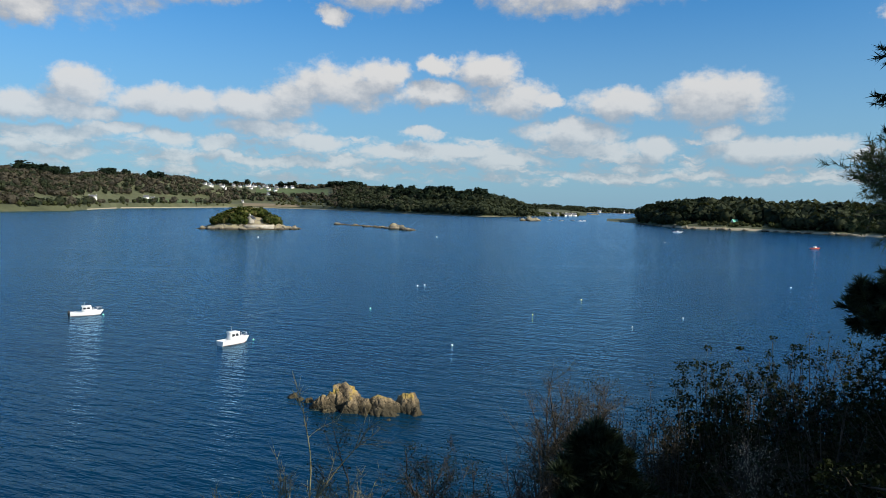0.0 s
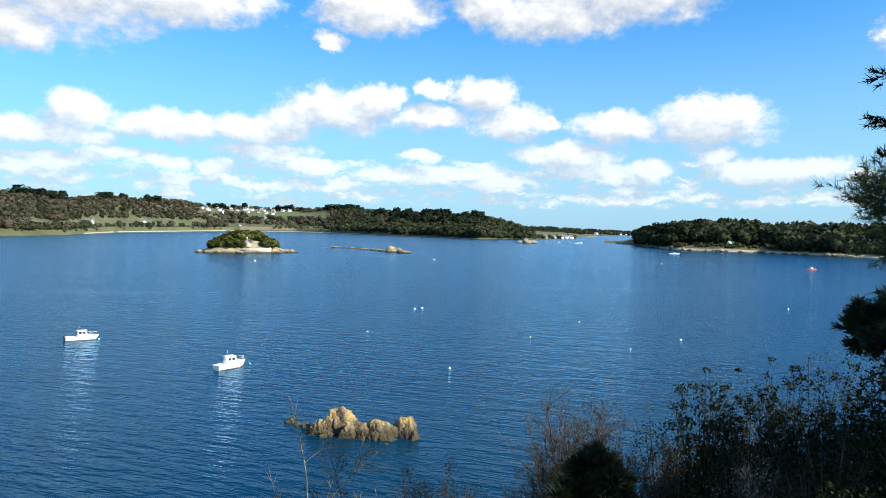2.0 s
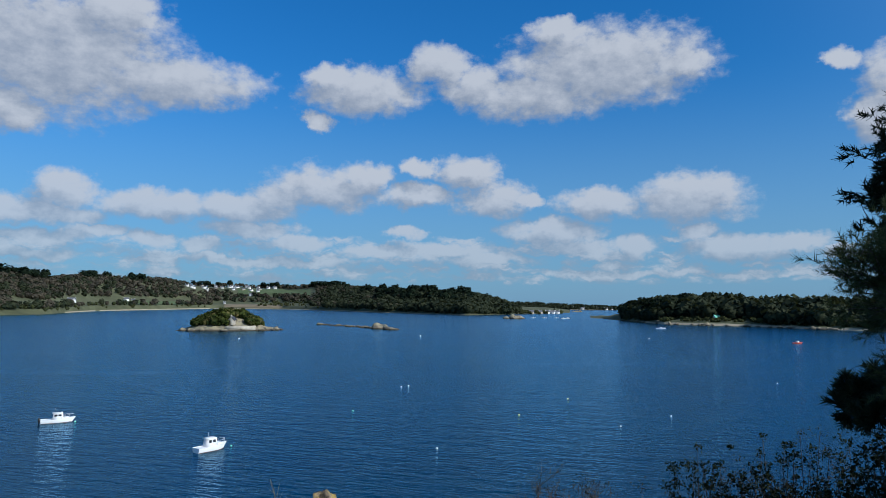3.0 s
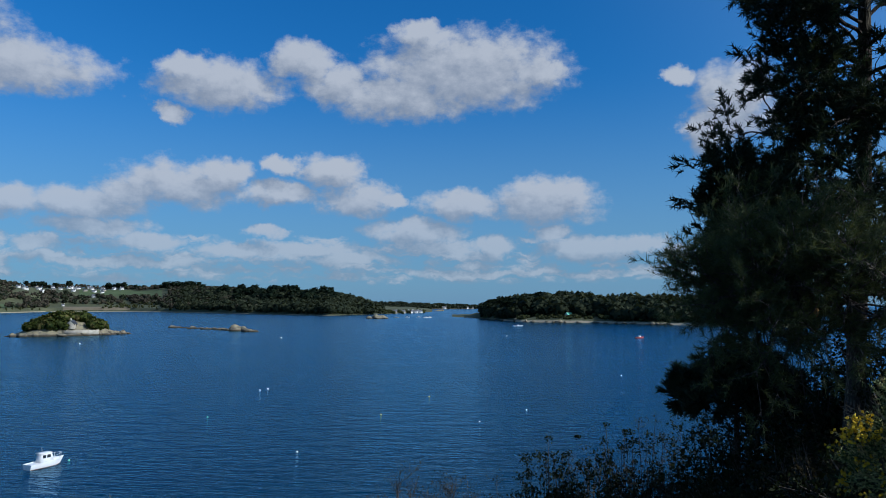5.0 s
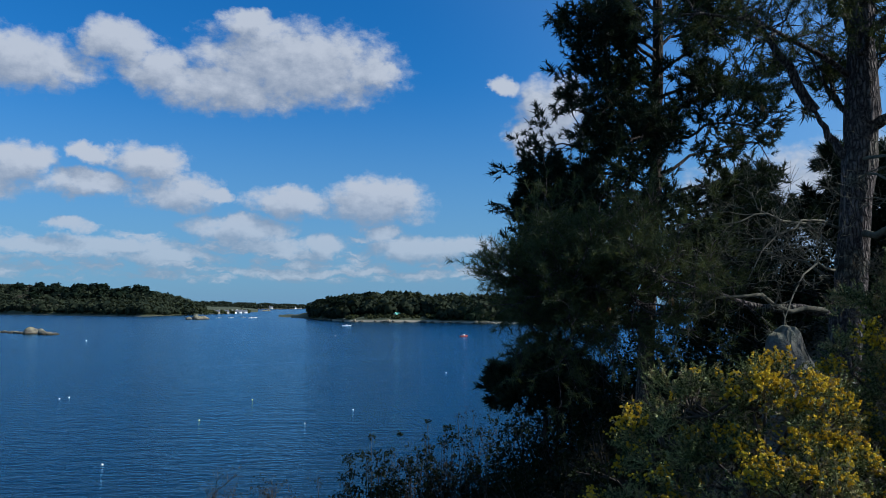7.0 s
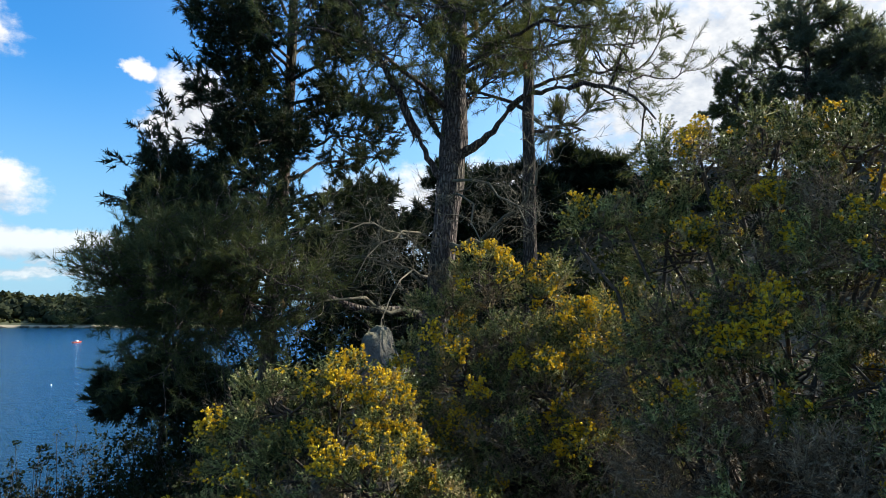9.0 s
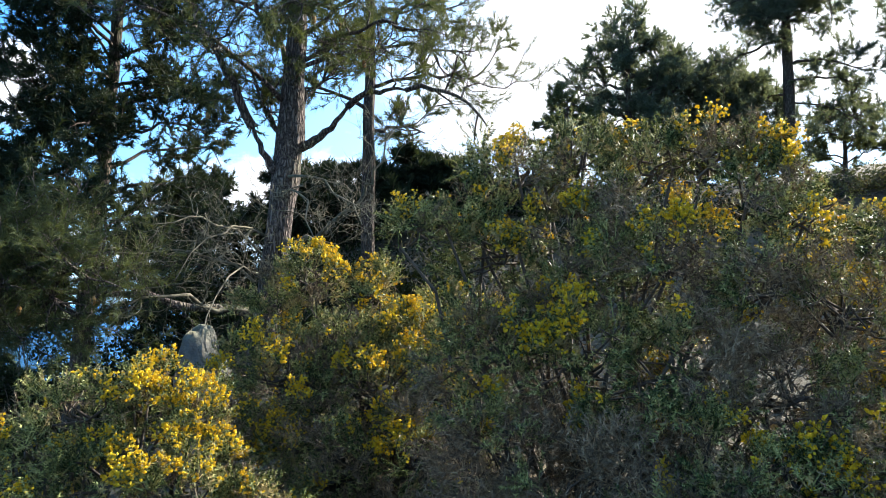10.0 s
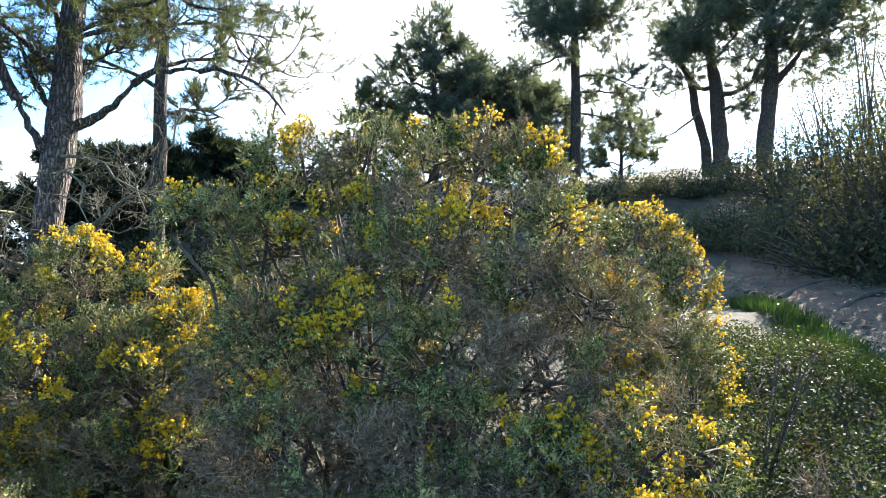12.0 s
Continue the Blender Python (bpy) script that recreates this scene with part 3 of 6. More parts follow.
# the skerry in the bay: two humps with smaller blocks
G_SK = "rocks of the skerry"
L_SK = "brown granite sea rock with yellow lichen on its crown"
for at_, size, seed, turn, tilt in [
        ((-8.9, 75.2, -0.4), (3.1, 2.4, 4.2), 11, 20, (0, 6)), ((-7.0, 75.0, -0.6), (2.3, 1.9, 3.0), 12, -30, (0, 14)), ((-7.9, 73.2, -0.6), (1.5, 1.3, 2.5), 24, 80, (0, 12)),
        ((-10.8, 74.4, -0.5), (1.6, 1.4, 2.2), 13, 40, (0, -10)), ((-9.6, 73.3, -0.5), (1.2, 1.0, 1.6), 27, 15, (0, -6)), ((-6.2, 72.4, -0.6), (0.9, 0.8, 1.5), 14, 10, (0, 4)),
        ((-1.6, 73.9, -0.5), (2.6, 2.1, 3.3), 11, 110, (0, 6)), ((-3.9, 73.8, -0.5), (2.9, 1.8, 2.2), 15, -15, (0, -20)), ((-0.7, 72.8, -0.6), (1.4, 1.2, 1.6), 17, 5, (0, 0)),
        ((-4.9, 72.6, -0.5), (1.9, 1.1, 1.7), 18, -20, (0, 10)), ((-2.9, 72.0, -0.5), (2.1, 0.9, 1.1), 23, 10, (0, 12)), ((-12.6, 76.6, -0.3), (0.8, 0.8, 1.0), 19, 15, (0, 0)),
        ((-14.6, 78.4, -0.3), (0.9, 0.7, 0.9), 20, 70, (0, 0)), ((-13.6, 77.2, -0.3), (0.6, 0.6, 0.8), 21, 70, (0, 0)), ((-3.4, 70.4, -0.3), (0.5, 0.4, 0.6), 22, 10, (0, 0))]:
    rock("sea_rock", at_, size, seed, M_ROCK, L_SK, turn, G_SK, tilt, 32, 12)

# the reef farther out
rng = random.Random(5)
for k in range(26):
    u = k / 25
    az, d = -7.1 + 6.0 * u, 700 - 125 * u + rng.uniform(-8, 8)
    h = 1.6 + rng.uniform(0, 1.2) + (3.4 if 0.72 < u < 0.92 else 0)
    rock("reef_rock", tuple(bearing(az, d, -0.4)), (rng.uniform(3.5, 7), rng.uniform(3, 6), h), 40 + k % 9, M_SHORE, "low weed-dark reef rock in the bay", rng.uniform(0, 180), "rocks of the reef", detail=10)
for k in range(9):
    az = 7.9 + 1.4 * rng.random()
    rock("islet_rock", tuple(bearing(az, 1035 + rng.uniform(-12, 12), -0.5)), (rng.uniform(5, 9), rng.uniform(4, 8), rng.uniform(3, 8.5)), 60 + k, M_SHORE, "pale granite rock of a small islet", rng.uniform(0, 180), "rocks of the islet", detail=10)


# ---------------- far woods ----------------
def clump_shape(seed, tris=32):
    """A lumpy crown of small leaf patches, about 1 across, base at 0."""
    rng_ = np.random.default_rng(seed)
    d = rng_.normal(size=(tris, 3))
    d /= np.linalg.norm(d, axis=1)[:, None]
    lump = 1 + 0.25 * np.sin(d[:, :1] * 7 + seed) * np.cos(d[:, 1:2] * 6)
    c = d * (0.32 + 0.14 * rng_.random((tris, 1))) * lump * np.array([1, 1, 1.05])
    r = turns(d + rng_.normal(size=d.shape) * 0.5, rng_)
    tri = np.array([(-0.19, -0.10, 0), (0.18, -0.13, 0), (0.02, 0.2, 0.03)])
    v = np.einsum("nij,kj->nki", r, tri) * (0.7 + 0.6 * rng_.random((tris, 1, 1))) + c[:, None]
    # a solid heart so that no light shows through the crown
    p = (1 + 5 ** 0.5) / 2
    ico = np.array([(-1, p, 0), (1, p, 0), (-1, -p, 0), (1, -p, 0), (0, -1, p), (0, 1, p), (0, -1, -p), (0, 1, -p), (p, 0, -1), (p, 0, 1), (-p, 0, -1), (-p, 0, 1)]) / 1.902
    faces = np.array([(0, 11, 5), (0, 5, 1), (0, 1, 7), (0, 7, 10), (0, 10, 11), (1, 5, 9), (5, 11, 4), (11, 10, 2), (10, 7, 6), (7, 1, 8), (3, 9, 4), (3, 4, 2), (3, 2, 6), (3, 6, 8), (3, 8, 9), (4, 9, 5), (2, 4, 11), (6, 2, 10), (8, 6, 7), (9, 8, 1)])
    ico = ico * (0.36 + 0.06 * rng_.normal(size=(12, 1)))
    v = np.vstack([v.reshape(-1, 3), ico])
    v[:, 2] += 0.5
    return v, np.vstack([np.arange(tris * 3).reshape(-1, 3), faces + tris * 3])


CLUMPS = [clump_shape(s) for s in range(4)]


def woods(name, places, sizes, mat, label, seed=0):
    """Far woodland nobody could count: leafy crowns over the ground."""
    g, rng_ = Geo(), np.random.default_rng(seed)
    places, sizes = np.asarray(places, float), np.asarray(sizes, float)
    pick = rng_.integers(0, 4, len(places))
    for k in range(4):
        i = np.where(pick == k)[0]
        if len(i):
            a = rng_.random(len(i)) * 6.28
            z0, o0 = np.zeros(len(i)), np.ones(len(i))
            rot = np.stack([np.stack([np.cos(a), -np.sin(a), z0], -1), np.stack([np.sin(a), np.cos(a), z0], -1), np.stack([z0, z0, o0], -1)], 1)
            stamp(g, *CLUMPS[k], places[i], rot, sizes[i])
    return tagged(part(name, g, mat), label, "woodland", kind="stuff")


def scatter(shape, az0, az1, s0, s1, count, seed, low, high, keep=None, wide=1.0, sink=0.5):
    rng_ = np.random.default_rng(seed)
    A, S = rng_.uniform(az0, az1, count), rng_.uniform(s0, s1, count)
    if keep is not None:
        ok = keep(A, S)
        A, S = A[ok], S[ok]
    x, y, z = shape(A, S)
    h = rng_.uniform(low, high, len(A))
    return np.stack([x, y, z - sink], -1), np.stack([h * wide * rng_.uniform(0.8, 1.3, len(A)), h * wide, h], -1)


def open_land(A, S):
    """Fields and gardens where no wood stands."""
    return ((A > -29) & (A < -17) & (S > 60) & (S < 250)) | ((A > -15.5) & (A < -8) & (S > 20) & (S < 200)) | ((A > -14) & (A < -7.5) & (S > 330) & (S < 520)) | ((A > -17.6) & (A < -10.5) & (S > 380) & (S < 640))


for args, mat, nm in [
        ((main_shape, -34, -1, 40, 720, 2500, 1, 6, 17, lambda A, S: ~open_land(A, S)), M_BARE_FAR, "bare_woodland"),
        ((main_shape, -34, 9, 30, 720, 2000, 2, 5, 17, lambda A, S: ~open_land(A, S)), M_WOOD_FAR, "far_woodland"),
        ((main_shape, -7, 8, 20, 500, 1500, 3, 8, 20, None), M_WOOD_FAR, "headland_woodland"),
        ((main_shape, -34, 12.5, 24, 220, 900, 4, 4, 9, lambda A, S: (~open_land(A, S)) | (A > -12)), M_LIGHT_FAR, "shore_scrub")]:
    places, sizes = scatter(*args)
    woods(nm, places, sizes, mat, {"bare_woodland": "leafless brown woodland on the far hillside", "far_woodland": "dark green woodland on the far hillside", "headland_woodland": "dense dark woodland on the far headland", "shore_scrub": "pale green scrub along the far shore"}[nm], args[5])
rng_ = np.random.default_rng(8)
A = np.concatenate([rng_.uniform(-24.8, -22.8, 10), rng_.uniform(-21.6, -20.3, 8), rng_.uniform(-17, -14, 10), rng_.uniform(-12, -9, 10), rng_.uniform(-8, -5, 26), rng_.uniform(-4, 5.2, 80), rng_.uniform(-30.6, -27, 14)])
S = np.concatenate([rng_.uniform(520, 640, 64), rng_.uniform(260, 560, 80), rng_.uniform(520, 640, 14)])
x, y, z = main_shape(A, S)
h = rng_.uniform(17, 30, len(A))
woods("skyline_pines", np.stack([x, y, z + h * 0.25], -1), np.stack([h * 0.9, h * 0.9, h * 0.75], -1), M_PINE_FAR, "dark umbrella pines on the far skyline", 9)
places, sizes = scatter(far_shape, 6.5, 17.5, 30, 200, 500, 10, 9, 16)
woods("coast_trees", places, sizes, M_WOOD_FAR, "hazy tree line on the low far coast", 10)
places, sizes = scatter(isle_shape, 17.0, 41, 16, 180, 1000, 11, 4, 19, lambda A, S: ~((A > 20.5) & (A < 27.5) & (S < 38)))
woods("island_woodland", places, sizes, M_WOOD_FAR, "dense green woodland covering the island", 11)
places, sizes = scatter(isle_shape, 17.2, 41, 14, 60, 420, 12, 3, 6)
woods("island_scrub", places, sizes, M_LIGHT_FAR, "light green scrub above the island shore", 12)
places, sizes = scatter(isle_shape, 17.3, 22, 40, 150, 160, 13, 12, 18)
woods("island_pines", places, sizes, M_PINE_FAR, "dark pines on the island's point", 13)

# house island
HC = bearing(-14.25, 572)


def house_isle(X, Y):
    """Rocky dome, long across the line of sight."""
    r = np.hypot(X / 39, Y / 24)
    z = 8.2 * (1 - smoothstep(r, 0.2, 0.9)) + 2.6 * (1 - smoothstep(r, 0.7, 1.02)) - 1.5 * smoothstep(r, 0.95, 1.15)
    return X, Y, z - 0.6 + fbm(X, Y, 5.0, 0.12, 4) * 1.3 * smoothstep(r, 0.3, 0.7)


isle = part("ground_house_island", grid_mesh(np.linspace(-46, 46, 80), np.linspace(-30, 30, 52), house_isle), M_SHORE, smooth=True)
isle.matrix_basis = pose(*HC, 0, 0, 14.25)
tagged(isle, "small rocky island with brown tidal rocks", "island", kind="structure")
rng_ = np.random.default_rng(21)
px, py = rng_.uniform(-26, 26, 900), rng_.uniform(-16, 16, 900)
ok = (np.hypot(px / 28, py / 17) < 1) & ~((px > -1) & (px < 14) & (py < -6))
px, py = px[ok], py[ok]
pz = house_isle(px, py)[2]
h = rng_.uniform(3.0, 7.5, len(px)) * (1.15 - 0.5 * np.abs(px) / 28)
g_at = np.array([(isle.matrix_basis @ Vector(p))[:] for p in np.stack([px, py, pz - 0.6], -1)])
woods("island_bushes", g_at, np.stack([h * 1.1, h * 1.1, h], -1), M_ISLE_LEAF, "green bushes and trees crowding the small island", 21)
rng = random.Random(33)
for k in range(34):
    a = rng.uniform(0, 6.283)
    q = isle.matrix_basis @ Vector((math.cos(a) * rng.uniform(28, 40), math.sin(a) * rng.uniform(17, 25), 0))
    rock("shore_rock", (q.x, q.y, 0.2), (rng.uniform(2, 5), rng.uniform(2, 4), rng.uniform(1.2, 3.4)), 80 + k % 8, M_SHORE, "brown granite shore rock of the small island", rng.uniform(0, 180), "shore rocks of the small island", detail=9)
for k in range(60):
    az = rng.uniform(15.2, 33.0)
    x, y, z = isle_shape(np.array([az]), np.array([rng.uniform(0, 7)]))
    rock("shore_rock", (float(x[0]), float(y[0]), float(z[0])), (rng.uniform(2, 5), rng.uniform(2, 4), rng.uniform(1, 3.2)), 90 + k % 8, M_SHORE, "brown rock on the wooded island's shore", rng.uniform(0, 180), "shore rocks of the wooded island", detail=8)
for az0, az1, s0, s1, mat, nm, lab in [
        (-22.0, -17.6, 70, 190, M_PASTURE, "field_pasture", "green pasture on the far slope"), (-14.6, -10.2, 22, 120, M_PLOUGH, "field_ploughed", "brown ploughed field by the far shore"), (-13.6, -8.0, 350, 500, M_PASTURE, "field_upper", "green pasture below the village"), (-27.5, -24.4, 90, 160, M_PASTURE, "field_lawn", "green lawn round a far house")]:
    def patch(A, S):
        x, y, z = main_shape(A, S)
        return x, y, z + 0.8
    land(nm, np.linspace(az0, az1, 24), np.linspace(s0, s1, 10), patch, mat, lab, "field")

# ---------------- trees and bushes near the path ----------------
def ground_at(x, y):
    return float(headland_height(np.array([float(x)]), np.array([float(y)]))[0])


def needle_tuft(seed, count=46, length=0.13, width=0.0035, spread=0.9):
    """A bottle-brush of needles round a shoot along +z."""
    r = np.random.default_rng(seed)
    base = np.zeros((count, 3))
    base[:, 2] = r.uniform(-0.09, 0.05, count)
    a = r.random(count) * 6.283
    tilt = r.uniform(0.15, spread, count)
    d = np.stack([np.sin(tilt) * np.cos(a), np.sin(tilt) * np.sin(a), np.cos(tilt)], -1)
    tip = base + d * (length * r.uniform(0.7, 1.15, count))[:, None]
    side = np.cross(d, r.normal(size=d.shape))
    side *= width / (np.linalg.norm(side, axis=1)[:, None] + 1e-9)
    v = np.stack([base - side, base + side, tip], 1).reshape(-1, 3)
    return v, np.arange(count * 3).reshape(-1, 3)


TWIG_V = np.array([(math.cos(k * 2.0944), math.sin(k * 2.0944), 0) for k in range(3)] + [(0.4 * math.cos(k * 2.0944), 0.4 * math.sin(k * 2.0944), 1) for k in range(3)])
TWIG_T = np.array([(0, 1, 4), (0, 4, 3), (1, 2, 5), (1, 5, 4), (2, 0, 3), (2, 3, 5)])


def lay_twigs(geo, twigs, rng):
    """The finest twigs: thin tapering three-sided bars."""
    if twigs:
        p, d = np.array([t[0] for t in twigs]), np.array([t[1] for t in twigs])
        stamp(geo, TWIG_V, TWIG_T, p, turns(d, rng), np.array([(t[3], t[3], t[2]) for t in twigs]))


def grow(geo, tips, twigs, start, way, length, radius, depth, rng, bend=0.35, lift=0.12, kids=5, sides=5, spread=0.9, first=0.25, shrink=0.5):
    """A branch with twigs; collects the ends where leaves sit as (place, direction)."""
    p, d = np.array(start, float), np.array(way, float)
    if depth == 0:
        twigs.append((p, d, length, radius))
        tips.append((p + d * length, d))
        tips.append((p + d * length * 0.5, d))
        return
    steps = 3 + depth
    pts, dirs = [p.copy()], [d.copy()]
    kick = rng.normal(size=(steps, 3)) * bend * 0.35
    for k in range(steps):
        d = d + kick[k]
        d[2] += lift * 0.5
        d = d / math.sqrt(d @ d)
        p = p + d * (length / steps)
        pts.append(p)
        dirs.append(d)
    tube(geo, pts, np.linspace(radius, radius * 0.4, len(pts)), sides, cap=False)
    tips.append((pts[-1], dirs[-1]))
    for _ in range(kids):
        u = first + (1 - first) * rng.random()
        i = min(int(u * steps), steps - 1)
        f = u * steps - i
        q = pts[i] * (1 - f) + pts[i + 1] * f
        dd = dirs[i] + rng.normal(size=3) * spread
        dd = dd / math.sqrt(dd @ dd)
        grow(geo, tips, twigs, q, dd, length * shrink * rng.uniform(0.6, 1.15), max(radius * 0.45, 0.0035), depth - 1, rng, bend, lift, kids, max(sides - 1, 3), spread, first, shrink)


def limb_line(start, end, sag, n=9, wob=0.06, rng=None):
    s, e = np.array(start, float), np.array(end, float)
    u = np.linspace(0, 1, n)[:, None]
    p = s + (e - s) * u
    p[:, 2] += sag * np.sin(np.pi * u[:, 0])
    if rng is not None:
        p[1:-1] += rng.normal(size=(n - 2, 3)) * wob
    return p


def pine(label, base, trunk, limbs, bark, needles, seed, twig_len=0.9, kids=5, depth=2, tuft=(40, 0.13, 0.0035), tuft_size=1.0, per_limb=10, twig_r=0.012, cones=0, lift=0.2, dead=(), bend=0.5, keep=1.0):
    """A pine at base: trunk as (point, radius) rows, limbs as (height share start point, end point, radius, sag)."""
    rng = np.random.default_rng(seed)
    tree = thing("pine_tree", label, "tree", base)
    b = np.array(base)
    g = Geo()
    tp = np.array([p for p, r in trunk]) - b
    tr = [r for p, r in trunk]
    u = np.linspace(0, 1, len(tp))
    uu = np.linspace(0, 1, 24)
    line = np.stack([np.interp(uu, u, tp[:, k]) for k in range(3)], -1)
    line[1:-1, :2] += rng.normal(size=(22, 2)) * 0.012
    tube(g, line, np.interp(uu, u, tr) * (1 + 0.05 * rng.normal(size=24)), 14)
    part("trunk", g, bark, tree, smooth=True)
    tips = []
    for s, e, r, sag, *few in limbs:
        lg = Geo()
        pts = limb_line(np.array(s) - b, np.array(e) - b, sag, 10, np.linalg.norm(np.array(e) - np.array(s)) * 0.015, rng)
        tube(lg, pts, np.linspace(r, r * 0.3, 10), 8)
        n, twigs = (few[0] if few else per_limb), []
        for k in range(n):
            w = 0.3 + 0.7 * (k + rng.random()) / n
            i = min(int(w * 9), 8)
            q = pts[i] + (pts[i + 1] - pts[i]) * (w * 9 - i)
            d = (pts[i + 1] - pts[i]) / np.linalg.norm(pts[i + 1] - pts[i]) + rng.normal(size=3) * 0.8
            d /= np.linalg.norm(d)
            grow(lg, tips, twigs, q, d, twig_len * rng.uniform(0.6, 1.2), twig_r * 1.6, depth, rng, bend, lift, kids, 3, 0.8, 0.2, 0.6)
        lay_twigs(lg, twigs, rng)
        part("limb", lg, bark, tree, smooth=True)
    for s, e, r, sag in dead:
        lg, twigs = Geo(), []
        pts = limb_line(np.array(s) - b, np.array(e) - b, sag, 8, 0.05, rng)
        tube(lg, pts, np.linspace(r, r * 0.3, 8), 6)
        for k in range(9):
            i = rng.integers(2, 7)
            d = pts[i + 1] - pts[i]
            d = d / np.linalg.norm(d) + rng.normal(size=3) * 0.9
            grow(lg, [], twigs, pts[i], d / np.linalg.norm(d), 0.8 * rng.uniform(0.6, 1.3), 0.009, 2, rng, 1.6, 0.3, 4, 4, 0.7, 0.2, 0.6)
        lay_twigs(lg, twigs, rng)
        part("dead_branch", lg, M_DEAD, tree, "bare grey dead branch", smooth=True)
    ng = Geo()
    tips = [t for t in tips if rng.random() < keep]
    pos = np.array([t[0] for t in tips])
    way = np.array([t[1] for t in tips]) + np.array([0, 0, 0.25])
    for k in range(3):
        sel = np.arange(len(pos)) % 3 == k
        v, t = needle_tuft(seed * 7 + k, *tuft)
        stamp(ng, v, t, pos[sel], turns(way[sel], rng), tuft_size * rng.uniform(0.75, 1.25, sel.sum()))
    stuff("needle_crown", ng, needles, tree)
    for k in range(cones):
        i = rng.integers(len(pos))
        cg = Geo()
        ball(cg, pos[i] + np.array([0, 0, 0.02]), 0.035, 6, 7, (1, 1, 1.7), 0.25, k)
        part("cone", cg, M_CONE, tree)
    return tree


def P(az, el, dist):
    """A point seen from the viewpoint at a bearing, elevation and ground distance."""
    return np.array([math.sin(radians(az)) * dist, math.cos(radians(az)) * dist, EYE + dist * math.tan(radians(el))])


# the main pine beside the path
D = 12.5
main_trunk = [(P(54.2, -13.5, D), 0.30), (P(55.7, -7.6, D), 0.26), (P(56.4, -1.1, D), 0.235), (P(57.0, 3.9, D), 0.225), (P(57.6, 9.8, D), 0.22), (P(57.8, 12.1, D), 0.225), (P(58.1, 17.6, D), 0.18), (P(58.2, 27.0, D), 0.14), (P(58.2, 38.0, D), 0.10), (P(58.2, 50.0, D), 0.04)]
main_limbs = [
    (P(57.4, 9.0, D), P(55.0, 13.1, D - 0.2), 0.10, -0.1, 0), (P(55.0, 13.1, D - 0.2), P(50.4, 21.0, D - 0.6), 0.085, 0.1, 4), (P(50.4, 21.0, D - 0.6), P(46.5, 27.0, D - 1.5), 0.05, 0.2),
    (P(58.6, 11.8, D), P(62.2, 15.0, D - 0.7), 0.095, -0.12, 0), (P(62.2, 15.0, D - 0.7), P(66.8, 16.3, D - 1.6), 0.06, 0.12, 2), (P(66.8, 16.3, D - 1.6), P(73.2, 13.6, D - 2.4), 0.042, 0.25, 4), (P(57.7, 12.2, D), P(54.6, 17.5, D + 0.6), 0.06, -0.2),
    (P(55.2, -0.9, D - 0.6), P(37.5, 0.4, 10.6), 0.07, 0.15), (P(57.3, 15.0, D), P(45.0, 21.0, D - 2.5), 0.045, 0.3), (P(57.3, 16.0, D), P(66.0, 21.0, D - 3.0), 0.045, 0.3),
    (P(57.4, 19.0, D), P(71.0, 26.0, D - 2.0), 0.045, 0.3), (P(57.5, 22.0, D), P(46.0, 29.0, D - 2.0), 0.045, 0.3), (P(57.3, 18.0, D), P(52.0, 22.0, D - 4.0), 0.045, 0.3), (P(57.5, 24.0, D), P(63.0, 27.0, D - 4.0), 0.045, 0.3),
    (P(57.4, 17.0, D), P(72.0, 19.0, D + 0.5), 0.045, 0.4), (P(57.4, 21.0, D), P(58.0, 22.0, D - 3.5), 0.04, 0.3), (P(56.9, 12.5, D), P(62.5, 19.0, D + 1.5), 0.04, 0.2)]
for e_ in (P(35.0, 1.2, 10.9), P(34.4, 0.2, 10.8), P(36.0, -0.6, 10.7), P(36.2, 2.4, 10.9), P(36.8, 0.6, 10.7), P(35.4, 1.8, 10.6), P(37.0, -0.6, 10.5), P(39.5, 2.0, 10.4), P(42.5, -0.6, 10.4), P(43.5, 2.4, 10.2)):
    main_limbs.append((P(float(np.interp(e_[0], [5, 9], [38.0, 46.0])), 0.0, 10.5), e_, 0.022, 0.1))
main_dead = [
    (P(55.0, -0.6, D - 0.8), P(47.0, -0.2, D - 2.5), 0.045, 0.1), (P(56.0, 3.5, D), P(48.0, 5.5, D - 2.0), 0.025, 0.3), (P(57.6, 4.6, D - 0.2), P(62.9, 7.3, D - 1.0), 0.06, -0.15), (P(62.9, 7.3, D - 1.0), P(65.9, 13.3, D - 1.2), 0.035, -0.1), (P(57.2, 9.5, D), P(63.5, 6.0, D - 2.0), 0.03, 0.3),
    (P(56.2, 5.0, D), P(50.0, 1.5, D - 2.5), 0.022, 0.4), (P(57.0, 8.5, D), P(60.5, 3.0, D - 2.5), 0.022, 0.4), (P(55.4, 1.5, D), P(44.0, 3.0, D - 1.5), 0.025, 0.3), (P(56.0, 2.5, D), P(52.0, -3.5, D - 3.0), 0.02, 0.4)]
for k in range(12):
    main_limbs.append((P(57.8, 30 + 1.6 * k, D), P(57.8 + 14 * math.sin(k * 2.4), 35 + 1.5 * k, D + 3.0 * math.cos(k * 2.4)), 0.05, 0.2))
pine("pine tree with grey plated bark and long needles on the slope", main_trunk[0][0], main_trunk, main_limbs, M_BARK, M_NEEDLE, 8, twig_len=1.0, cones=30, per_limb=11, kids=4, tuft=(24, 0.12, 0.0042, 1.35), lift=0.25, dead=main_dead, bend=1.1, keep=0.85)

